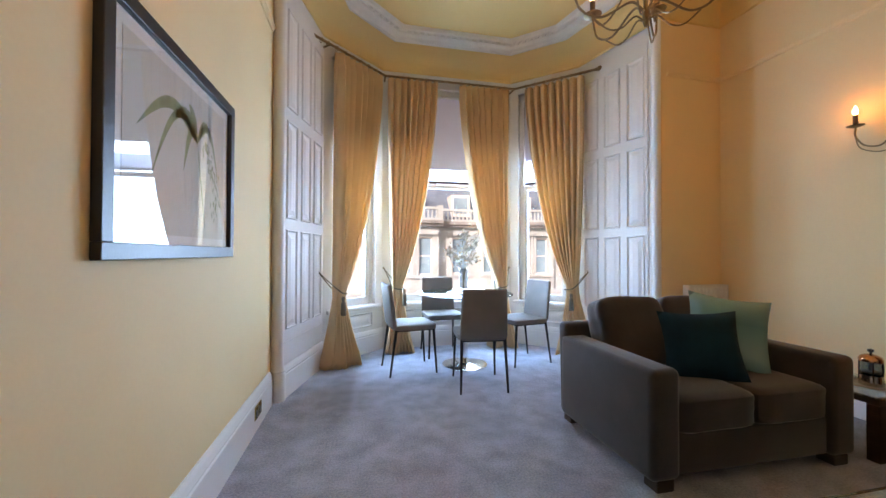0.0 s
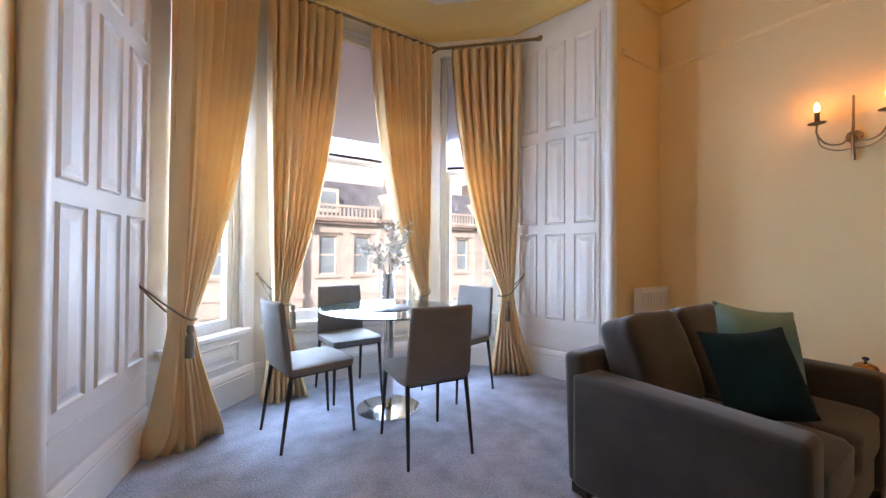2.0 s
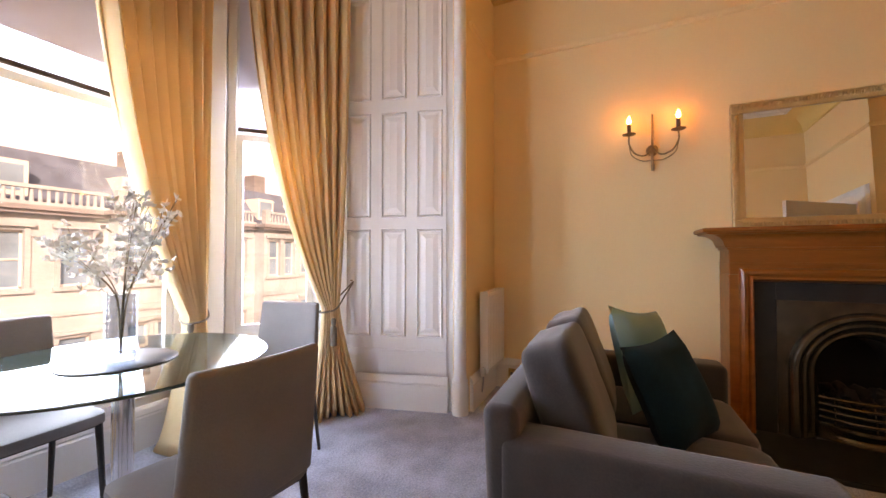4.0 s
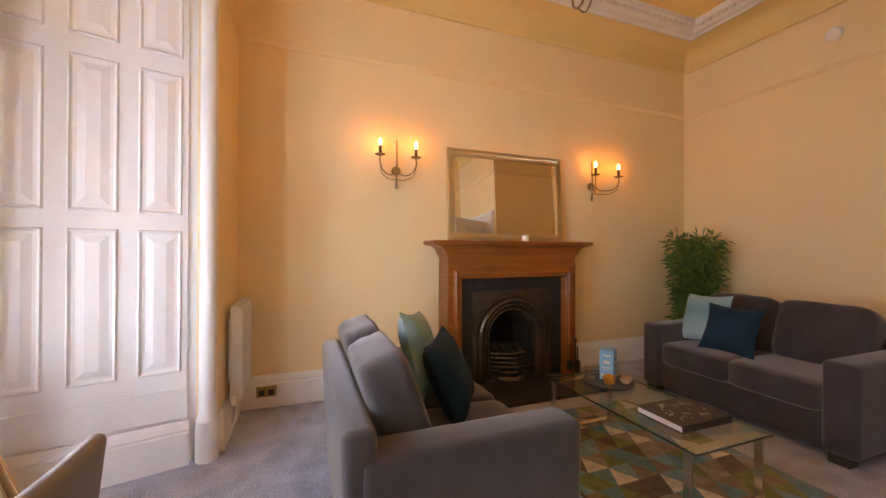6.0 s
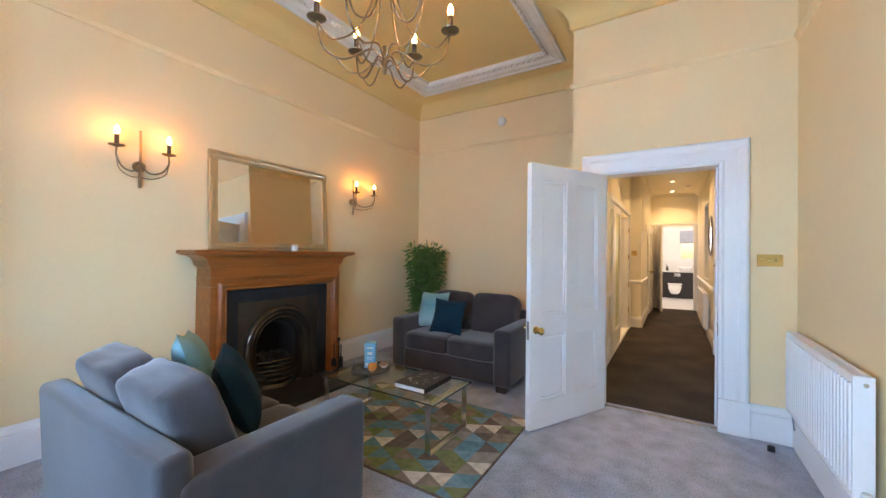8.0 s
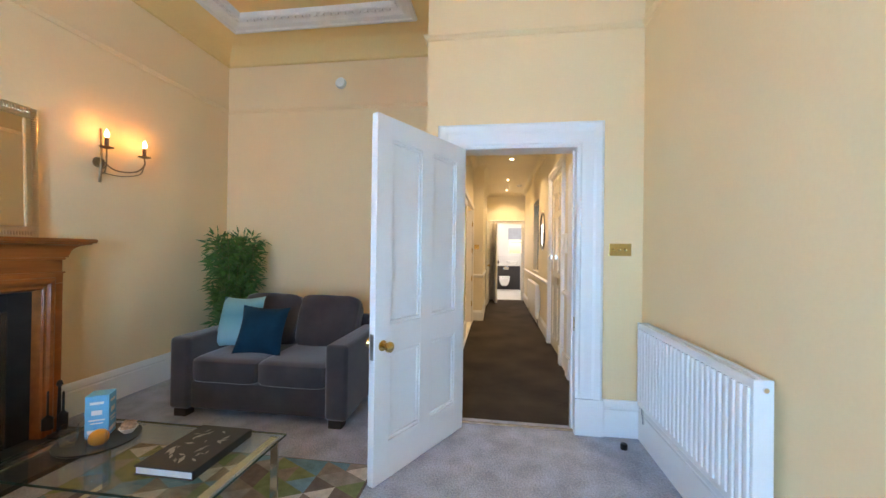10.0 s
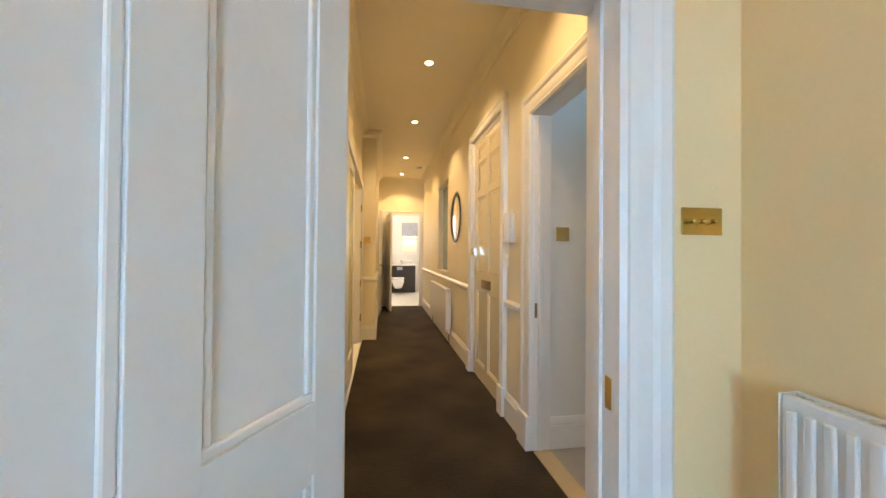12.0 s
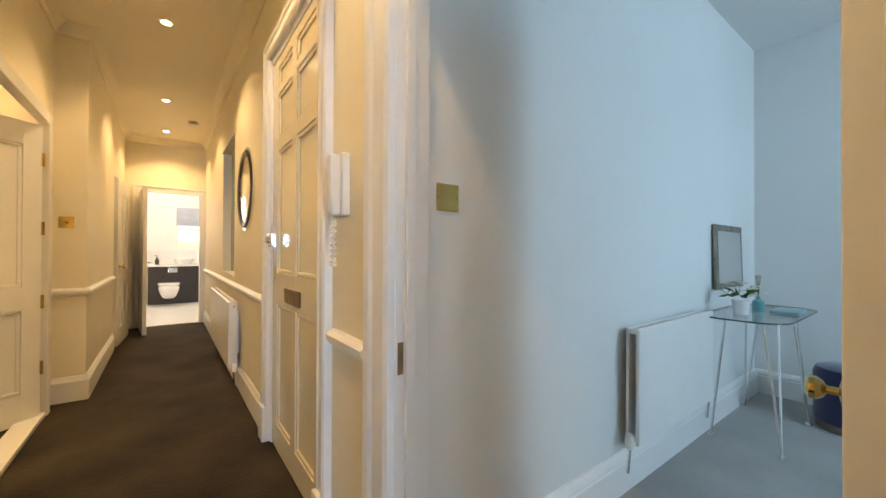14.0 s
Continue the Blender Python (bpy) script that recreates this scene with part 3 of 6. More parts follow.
DADO = [(0.0, 0.80), (0.012, 0.805), (0.028, 0.825), (0.030, 0.845), (0.018, 0.86), (0.0, 0.865)]
for k, line in enumerate(([(-0.01, -0.862), (-0.01, -0.864)], [(-0.01, -1.98), (-0.01, -2.29)], [(-0.01, -3.47), (-0.01, -8.1), (0.0, -8.1)],
                          [(1.19, -2.24), (1.19, -0.87)], [(0.91, -8.1), (1.00, -8.1), (1.00, -7.65)], [(1.00, -6.65), (1.00, -4.90), (1.19, -4.90)])):
    setting("baseboard_hall_%d" % (k + 1), sweep(line, HBASE), WHITE, "white hall baseboard")
    if k:
        setting("trim_dado_%d" % k, sweep(line, DADO), WHITE, "white moulded dado rail")
for k, line in enumerate(([(-0.01, -0.95), (-0.01, -8.1), (1.00, -8.1), (1.00, -4.90), (1.19, -4.90), (1.19, -0.87)],)):
    setting("trim_hall_cornice", sweep(line, CORN), HALLWALL, "small cream hall cornice")

# room behind the glazed doors, closed and plain
wall("wall_side_room", (2.2, -5.0), (2.2, -2.0), 0, HALL_TOP, 0.1, HALLWALL)
wall("wall_side_room_north", (2.2, -2.2), (1.232, -2.2), 0, HALL_TOP, 0.1, HALLWALL)
wall("wall_side_room_south", (1.34, -4.9), (2.2, -4.9), 0, HALL_TOP, 0.1, HALLWALL)
# dark cupboard behind the far doorway
wall("wall_cupboard", (1.7, -7.7), (1.7, -6.3), 0, HALL_TOP, 0.1, HALLWALL)
wall("wall_cupboard_south", (1.1, -7.55), (1.7, -7.55), 0, HALL_TOP, 0.1, HALLWALL)
wall("wall_cupboard_north", (1.7, -6.65), (1.1, -6.65), 0, HALL_TOP, 0.1, HALLWALL)

# ---------------------------------------------------------------- bedroom and bathroom shells
setting("floor_bedroom", prism([(-0.115, 2.0), (-0.115, -2.0), (-3.7, -2.0), (-3.7, 2.0)][::-1], -0.2, -0.002), BEDCARPET, "light grey bedroom carpet")
wall("wall_bedroom_south", (-3.47, -1.845), (-0.118, -1.845), 0, 3.0, 0.1, BEDWALL, label="pale grey-white bedroom wall")
wall("wall_bedroom_west", (-3.47, 2.0), (-3.47, -1.845), 0, 3.0, 0.1, BEDWALL, label="pale grey-white bedroom wall")
wall("wall_bedroom_north", (-0.37, 2.0), (-3.47, 2.0), 0, 3.0, 0.1, BEDWALL, label="pale grey-white bedroom wall")
wall("wall_bedroom_east", (-0.372, -0.86), (-0.372, 2.0), 0, 3.0, 0.004, BEDWALL, label="pale grey-white bedroom wall")
wall("wall_bedroom_corner", (-0.122, -0.864), (-0.372, -0.864), 0, 3.0, 0.1, BEDWALL, label="pale grey-white bedroom wall")
wall("wall_bedroom_east_hall", (-0.1235, -1.845), (-0.1235, -0.864), 0, 3.0, 0.003, BEDWALL, [(0.02, 0.925, 0, 2.07)], "pale grey-white bedroom wall")
setting("ceiling_bedroom", prism([(-0.30, 2.1), (-0.30, -0.75), (-0.12, -0.75), (-0.12, -1.96), (-3.6, -1.96), (-3.6, 2.1)][::-1], 2.86, 2.99), BEDWALL, "white bedroom ceiling")
setting("baseboard_bedroom", sweep([(-3.47, 2.0), (-3.47, -1.845), (-0.125, -1.845)], [(o, u * 0.75) for o, u in BASE]), WHITE, "white bedroom baseboard")
setting("trim_bedroom_threshold", boxes((-0.118, -1.81, -0.001, -0.012, -0.96, 0.004)), mat("beige_threshold", (0.55, 0.44, 0.28), 0.6), "beige threshold strip")
setting("floor_bathroom", prism([(-0.6, -8.12), (1.6, -8.12), (1.6, -11.4), (-0.6, -11.4)][::-1], -0.2, 0.002), TILE, "white tiled bathroom floor")
wall("wall_bathroom_south", (-0.6, -11.3), (1.6, -11.3), 0, 2.8, 0.1, WHITE, [(0.42, 0.92, 1.2, 2.1)], "white bathroom wall")
wall("wall_bathroom_west", (-0.6, -8.22), (-0.6, -11.3), 0, 2.8, 0.1, WHITE)
wall("wall_bathroom_east", (1.6, -11.3), (1.6, -8.22), 0, 2.8, 0.1, WHITE)
wall("wall_bathroom_north", (1.6, -8.222), (-0.6, -8.222), 0, 2.8, 0.004, WHITE, [(0.79, 1.53, 0, 2.06)])
setting("ceiling_bathroom", prism([(-0.7, -8.1), (1.7, -8.1), (1.7, -11.4), (-0.7, -11.4)][::-1], 2.8, 2.9), WHITE, "white bathroom ceiling")

# ---------------------------------------------------------------- sofas and cushions


def sofa(m, label, w=1.42):
    """A two-seat sofa, facing -y, its base on z = 0."""
    root = thing("sofa", m, label, "sofa", "pair of matching sofas")
    d = 0.88
    half = (w - 0.34) / 2
    part("base", boxes((-w / 2 + 0.16, -d / 2 + 0.03, 0.06, w / 2 - 0.16, d / 2 - 0.03, 0.27), bevel=0.02), SOFA, root)
    for sx in (-1, 1):
        bm = bmesh.new()
        box(bm, -0.085, -d / 2, 0.055, 0.085, d / 2 - 0.04, 0.60, bevel=0.035, seg=4)
        for v in bm.verts:
            v.co.x += 0.004 * math.sin(v.co.y * 9)
        part("arm", bm, SOFA, root).matrix_basis = pose(sx * (w / 2 - 0.085), 0, 0)
        o = part("seat_cushion", soft(half + 0.006, 0.66, 0.19, 10, 9, 0.015, sx + 3), SOFA, root)
        o.matrix_basis = pose(sx * half / 2, -0.105, 0.355)
        o = part("back_cushion", soft(half + 0.014, 0.20, 0.465, 6.5, 10, 0.035, sx), SOFA, root)
        o.matrix_basis = pose(sx * (half / 2 + 0.004), 0.225, 0.63, -20)
        for sy in (-1, 1):
            part("foot", boxes((sx * (w / 2 - 0.09) - 0.05, sy * 0.38 - 0.045, 0.0, sx * (w / 2 - 0.09) + 0.05, sy * 0.38 + 0.045, 0.06), bevel=0.006), DARKWOOD, root,
                 "dark wooden block foot", smooth=False)
    bm = bmesh.new()
    box(bm, -w / 2 + 0.01, 0.0, 0.06, w / 2 - 0.01, 0.115, 0.69, bevel=0.035, seg=4)
    o = part("backrest", bm, SOFA, root)
    o.matrix_basis = pose(0, 0.315, 0, -2.5)
    return root


sofa(pose(2.465, 1.90, 0.0), "mink grey velour two-seat sofa with its back to the bay", 1.32)
sofa(pose(2.515, -0.88, 0.0, 0, 0, 180), "mink grey velour two-seat sofa against the alcove wall")


def ombre(name, top, mid, low):
    """Velvet that shades in bands from one colour to another over the cushion's height."""
    m = mat(name, mid, 0.85, vary=0.05, bump=0.1, fine=200, sheen=0.1)
    nt = m.node_tree
    co, sep, ramp = nt.nodes.new("ShaderNodeTexCoord"), nt.nodes.new("ShaderNodeSeparateXYZ"), nt.nodes.new("ShaderNodeValToRGB")
    nt.links.new(co.outputs["Generated"], sep.inputs[0])
    nt.links.new(sep.outputs[2], ramp.inputs[0])
    e = ramp.color_ramp.elements
    e[0].position, e[0].color = 0.15, (*low, 1)
    e[1].position, e[1].color = 0.95, (*top, 1)
    k = e.new(0.6)
    k.color = (*mid, 1)
    nt.links.new(ramp.outputs[0], nt.nodes["Principled BSDF"].inputs["Base Color"])
    return m


SAGE = ombre("sea_green_ombre", (0.22, 0.40, 0.40), (0.10, 0.30, 0.34), (0.30, 0.52, 0.54))


def cushion(m, size, material, label):
    """A square scatter cushion standing in the plane xz, with drawn-out corners."""
    bm = bmesh.new()
    n = 14
    front, back = {}, {}
    for i in range(n + 1):
        for k in range(n + 1):
            u, v = 2 * i / n - 1, 2 * k / n - 1
            pull = 1 - 0.10 * (1 - abs(u) ** 2 * abs(v) ** 2)
            t = 0.075 * ((1 - u ** 4) * (1 - v ** 4)) ** 0.6
            x, z = u * size / 2 * pull, v * size / 2 * pull
            wob = 0.006 * noise.noise(Vector((u * 2.0, v * 2.0, size * 9)))
            front[i, k] = bm.verts.new((x, -t - wob, z))
            back[i, k] = front[i, k] if i in (0, n) or k in (0, n) else bm.verts.new((x, t, z))
    for i in range(n):
        for k in range(n):
            bm.faces.new((front[i, k], front[i + 1, k], front[i + 1, k + 1], front[i, k + 1]))
            bm.faces.new((back[i, k], back[i, k + 1], back[i + 1, k + 1], back[i + 1, k]))
    o = link("scatter_cushion", bm, material, True)
    o.matrix_basis = m
    return tagged(o, label, "cushion", "scatter cushions")


cushion(pose(2.70, 1.84, 0.675, -18, 8, -30), 0.46, SAGE, "sea green ombre velvet cushion leaning on the sofa back")
cushion(pose(2.42, 1.77, 0.62, -24, -3, -32), 0.42, TEAL, "dark teal velvet cushion leaning on another cushion")
cushion(pose(2.90, -0.80, 0.665, -18, -3, 172), 0.43, SAGE, "sea green ombre velvet cushion leaning on the sofa back")
cushion(pose(2.62, -0.68, 0.63, -22, 2, 186), 0.39, TEAL, "dark teal velvet cushion leaning on another cushion")

# ---------------------------------------------------------------- dining set


def dining_chair():
    root = thing("dining_chair", pose(0, 0, 0), "grey leatherette dining chair with slim black metal legs", "chair", "chairs round the table")
    part("seat", soft(0.43, 0.43, 0.055, 9, 8), CHAIRCLOTH, root).matrix_basis = pose(0, -0.005, 0.452)
    bm = bmesh.new()
    box(bm, -0.205, -0.018, 0.0, 0.205, 0.018, 0.42, bevel=0.016, seg=3)
    bmesh.ops.subdivide_edges(bm, edges=[e for e in bm.edges if abs(e.verts[0].co.x - e.verts[1].co.x) > 0.3], cuts=8)
    for v in bm.verts:
        v.co.y += 0.016 * (1 - (v.co.x / 0.205) ** 2)
        v.co.x *= 1 - 0.07 * v.co.z / 0.42
    part("backrest", bm, CHAIRCLOTH, root).matrix_basis = pose(0, 0.195, 0.452, -7)
    for sx in (-1, 1):
        for sy in (-1, 1):
            bm = bmesh.new()
            tube(bm, [(sx * 0.185, sy * 0.185, 0.44), (sx * 0.20, sy * 0.215 if sy < 0 else 0.245, 0.0)], 0.014, 8, 0.009)
            part("leg", bm, BLACKMETAL, root)
    part("seat_frame", boxes((-0.19, -0.19, 0.415, 0.19, 0.19, 0.432), bevel=0.004), BLACKMETAL, root, smooth=False)
    return root


CHAIRS = [(0.92, 3.66, 98), (1.47, 3.12, 174), (1.36, 4.18, 2), (2.14, 3.72, -78)]
first = dining_chair()
for k, (x, y, a) in enumerate(CHAIRS):
    if k == 0:
        first.matrix_basis = pose(x, y, 0, 0, 0, a)
    else:
        copy_thing(first, pose(x, y, 0, 0, 0, a))

TX, TY = 1.50, 3.70
table = thing("dining_table", pose(TX, TY, 0), "round glass dining table on a chrome pedestal", "table")
part("tabletop", lathe([(0.0, 0.738), (0.494, 0.738), (0.50, 0.742), (0.50, 0.747), (0.496, 0.75), (0.0, 0.75)], 64), TABLEGLASS, table, "clear glass round tabletop").visible_shadow = False
part("glass_edge", lathe([(0.499, 0.739), (0.5025, 0.741), (0.5025, 0.748), (0.499, 0.7495)], 64), GREENEDGE, table)
part("column", lathe([(0.035, 0.02), (0.035, 0.70), (0.10, 0.715), (0.10, 0.737)], 28), CHROME, table)
part("base_plate", lathe([(0.0, 0.0), (0.235, 0.0), (0.235, 0.008), (0.20, 0.016), (0.06, 0.032), (0.04, 0.06), (0.035, 0.08)], 40), CHROME, table)
mat_ = thing("placemat", pose(TX - 0.02, TY - 0.02, 0.7505), "dark slate round table mat", "mat")
part("disc", lathe([(0.0, 0.0), (0.175, 0.0), (0.18, 0.003), (0.175, 0.006), (0.0, 0.006)], 40), SLATE, mat_)

VASEGLASS = glass_mat("cut_glass", (0.78, 0.84, 0.88), 0.05)
vase = thing("glass_vase", pose(TX - 0.02, TY - 0.02, 0.757), "tall ribbed glass vase with white blossom sprays", "vase")
prof = [(0.0, 0.0), (0.042, 0.0)] + [(0.046 + 0.004 * (k % 2), 0.01 + k * 0.0125) for k in range(19)] + [(0.052, 0.25), (0.047, 0.25), (0.042, 0.012), (0.0, 0.012)]
part("body", lathe(prof, 32), VASEGLASS, vase).visible_shadow = False
TWIG = mat("twig", (0.16, 0.12, 0.06), 0.8, vary=0.2)
PETAL = mat("white_blossom", (0.78, 0.76, 0.70), 0.7, vary=0.08, island=0.3)
rnd = random.Random(7)
stems, petals = bmesh.new(), bmesh.new()
for s in range(9):
    a = s * 2.4 + rnd.uniform(-0.3, 0.3)
    reach, high = rnd.uniform(0.10, 0.27), rnd.uniform(0.36, 0.62)
    line = curve([(0, 0, 0.02), (0.02 * math.cos(a), 0.02 * math.sin(a), 0.24), (0.6 * reach * math.cos(a), 0.6 * reach * math.sin(a), 0.24 + (high - 0.24) * 0.6),
                  (reach * math.cos(a), reach * math.sin(a), high)], 6)
    tube(stems, line, 0.0028, 5, 0.001)
    for k in range(30):
        p = line[rnd.randrange(9, len(line))] + Vector((rnd.gauss(0, 0.03), rnd.gauss(0, 0.03), rnd.gauss(0.005, 0.03)))
        tube(stems, [line[min(len(line) - 1, 12)] * 0.3 + p * 0.7, p], 0.001, 3)
        for j in range(4):
            d = Vector((rnd.gauss(0, 1), rnd.gauss(0, 1), rnd.gauss(0.3, 1))).normalized()
            e = d.orthogonal().normalized()
            r = rnd.uniform(0.010, 0.018)
            c = p + d * r * 0.7
            petals.faces.new([petals.verts.new(c + d * (r * x) + e * (r * y) + Vector((0, 0, z))) for x, y, z in
                              ((-0.9, 0, 0), (0, -0.75, 0.002), (1, 0, 0.004), (0, 0.75, 0.002))])
part("stems", stems, TWIG, vase, "thin brown twigs")
tagged(part("blossom", petals, PETAL, vase, "small white petals", smooth=False), kind="stuff")

# ---------------------------------------------------------------- curtains, pole, tie-backs


def curtain(p0, p1, tie, q0, q1, label, seed):
    """A lined curtain: gathered along p0-p1 at the pole, tied back at tie, falling to q0-q1 on the floor."""
    rnd = random.Random(seed)
    P0, P1, T, Q0, Q1 = (Vector((*p, 0)) for p in (p0, p1, tie, q0, q1))
    along = (P1 - P0).normalized()
    out = Vector((-along.y, along.x, 0))
    nu, nv, top, knot = 72, 46, 3.235, 0.76
    folds = 8
    ph = [rnd.uniform(-0.5, 0.5) for _ in range(folds + 2)]
    bm = bmesh.new()
    grid = []
    for j in range(nv + 1):
        s = j / nv
        z = top * (1 - s) + 0.004
        row = []
        for i in range(nu + 1):
            u = i / nu
            straight = P0 + (P1 - P0) * u
            floor_p = Q0 + (Q1 - Q0) * u
            gathered = T + along * (u - 0.5) * 0.10
            if z > knot:
                k = max(0.0, (top - z) / (top - knot))
                e = k ** 1.7 * (1 - 0.15 * math.sin(math.pi * k))
                c = straight.lerp(gathered, min(1, e))
                amp = 0.050 * (1 - 0.30 * k) + 0.012
            else:
                k = (knot - z) / knot
                e = 0.55 * k + 0.45 * k * k
                c = gathered.lerp(floor_p, e)
                amp = 0.028 + 0.062 * k
            w = u * folds
            f = math.sin(2 * math.pi * w + ph[int(w)] * 0.9 + 0.5 * s) + 0.28 * math.sin(4 * math.pi * w + 2.0 * s + ph[int(w) + 1])
            if s < 0.03:
                f = f * 0.7
            puddle = 0.09 * max(0, 1 - z / 0.10) * (0.5 + 0.5 * math.sin(9 * u + seed))
            row.append(bm.verts.new(c + out * (amp * f + puddle) + along * (0.012 * math.cos(2 * math.pi * w)) + Vector((0, 0, z))))
        grid.append(row)
    for a, b in zip(grid, grid[1:]):
        for i in range(nu):
            bm.faces.new((a[i], a[i + 1], b[i + 1], b[i]))
    root = thing("curtain", Matrix.Identity(4), label, "curtain", "bay curtains")
    o = part("cloth", bm, CURTAIN, root)
    md = o.modifiers.new("thick", "SOLIDIFY")
    md.thickness = 0.005
    return root


CORD = mat("grey_brown_cord", (0.24, 0.20, 0.15), 0.8, vary=0.2, fine=200, bump=0.2)


def tieback(hook, tie, drop, label):
    h, t, q = Vector(hook), Vector((*tie, 0.79)), Vector(drop)
    root = thing("curtain_tieback", Matrix.Identity(4), label, "tieback", "curtain tie-backs")
    bm = bmesh.new()
    d = (t - h)
    d.z = 0
    side = d.cross(Vector((0, 0, 1))).normalized()
    tube(bm, curve([h, h.lerp(t, 0.5) + Vector((0, 0, -0.03)) - side * 0.03, t - side * 0.075 + Vector((0, 0, -0.03)), t + d.normalized() * 0.09 + Vector((0, 0, -0.05)),
                    t + side * 0.075 + Vector((0, 0, -0.03)), h.lerp(t, 0.5) + Vector((0, 0, -0.02)) + side * 0.03, h], 8), 0.006, 8)
    part("cord", bm, CORD, root)
    tas = lathe([(0.0, 0.0), (0.016, 0.0), (0.019, -0.03), (0.012, -0.05), (0.022, -0.065), (0.026, -0.19), (0.0, -0.19)][::-1], 14)
    part("tassel", tas, CORD, root, "long grey-brown tassel").matrix_basis = Matrix.Translation(q)
    part("hook", cyl(bmesh.new(), h, h + Vector((0, 0.03, 0)), 0.012), BRONZE, root)
    return root


POLE = [(-0.02, 3.69), (0.70, 4.37), (2.34, 4.37), (3.04, 3.69)]
CURT = "cream lined curtain tied back beside the window"
curtain((0.16, 3.88), (0.64, 4.32), (0.21, 3.90), (0.06, 3.76), (0.42, 3.94), CURT, 1)
curtain((0.72, 4.36), (1.32, 4.36), (0.85, 4.36), (0.70, 4.28), (1.05, 4.32), CURT, 2)
curtain((1.60, 4.36), (2.24, 4.36), (2.17, 4.36), (1.98, 4.33), (2.34, 4.28), CURT, 3)
curtain((2.44, 4.29), (2.95, 3.80), (2.86, 3.88), (2.66, 3.92), (3.02, 3.68), CURT, 4)
tieback((0.012, 3.80, 0.98), (0.21, 3.90), (0.26, 3.82, 0.72), "grey-brown cord tie-back with a tassel")
tieback((0.70, 4.53, 0.98), (0.85, 4.36), (0.93, 4.28, 0.74), "grey-brown cord tie-back with a tassel")
tieback((2.34, 4.53, 0.98), (2.17, 4.36), (2.10, 4.28, 0.74), "grey-brown cord tie-back with a tassel")
tieback((3.03, 3.80, 0.96), (2.86, 3.88), (2.80, 3.80, 0.70), "grey-brown cord tie-back with a tassel")

pole = thing("curtain_pole", Matrix.Identity(4), "bronze curtain pole bent round the bay", "curtain pole")
PZ = 3.275
bm = bmesh.new()
tube(bm, [(x, y, PZ) for x, y in POLE], 0.014, 12)
part("rod", bm, BRONZE, pole)
for (x, y), (x2, y2) in ((POLE[0], POLE[1]), (POLE[3], POLE[2])):
    d = (Vector((x, y, 0)) - Vector((x2, y2, 0))).normalized()
    o = part("finial", lathe([(0.0, 0.0), (0.014, 0.0), (0.020, 0.01), (0.016, 0.02), (0.028, 0.035), (0.032, 0.055), (0.024, 0.075), (0.0, 0.083)], 16), BRONZE, pole)
    o.matrix_basis = Matrix.Translation((x, y, PZ)) @ d.to_track_quat("Z", "Y").to_matrix().to_4x4()
for (p, q), fr in (((POLE[0], POLE[1]), (0.08, 0.16, 0.27, 0.38, 0.49, 0.60, 0.72, 0.84)), ((POLE[1], POLE[2]), (0.03, 0.10, 0.17, 0.24, 0.30, 0.36, 0.57, 0.63, 0.70, 0.77, 0.84, 0.91)),
                   ((POLE[2], POLE[3]), (0.16, 0.28, 0.39, 0.50, 0.61, 0.73, 0.84))):
    d = (Vector((*q, 0)) - Vector((*p, 0)))
    for f in fr:
        bm = bmesh.new()
        c = Vector((*p, PZ - 0.008)) + d * f
        e = d.normalized().orthogonal()
        nrm = Vector((-d.y, d.x, 0)).normalized()
        tube(bm, [c + 0.024 * (nrm * math.cos(a) + Vector((0, 0, 1)) * math.sin(a)) for a in [k * 2 * math.pi / 14 for k in range(15)]], 0.0035, 6)
        part("curtain_ring", bm, BRONZE, pole)
for x, y, dx, dy in ((0.70, 4.37, 0.0, 0.17), (2.34, 4.37, 0.0, 0.17), (0.12, 3.82, -0.09, 0.10), (2.92, 3.82, 0.09, 0.10)):
    part("bracket", tube(bmesh.new(), [(x, y, PZ), (x + dx, y + dy, PZ + 0.01)], 0.010, 8), BRONZE, pole)

# ---------------------------------------------------------------- fireplace
fp = thing("fireplace", Matrix.Identity(4), "mahogany fireplace with slate slips and an arched cast iron insert", "fireplace")
XF, FY0, FY1 = 3.69, -0.080, 1.290
for y0, y1 in ((FY0, 0.03), (1.18, FY1)):
    bm = boxes((XF, y0, 0.0, 3.928, y1, 1.029), (XF - 0.014, y0 - 0.008, 0.0, XF + 0.05, y1 + 0.008, 0.13), bevel=0.004)
    part("jamb", bm, MAHOGANY, fp, smooth=False)


def stack(rows, y0, y1):
    """Mouldings stacked along the chimney breast: (front x, low, high, overhang)."""
    bm = bmesh.new()
    for x, z0, z1, o in rows:
        box(bm, x, y0 - o, z0, 3.928, y1 + o, z1, bevel=min(0.006, (z1 - z0) * 0.3), seg=2)
    return bm


# frieze: a plain board between two rounded mouldings, then the stepped shelf
part("frieze", stack([(XF - 0.002, 1.03, 1.10, 0.0), (XF - 0.012, 1.098, 1.108, 0.004), (XF + 0.003, 1.106, 1.19, -0.002), (XF - 0.010, 1.188, 1.205, 0.008)], FY0, FY1), MAHOGANY, fp, smooth=False)
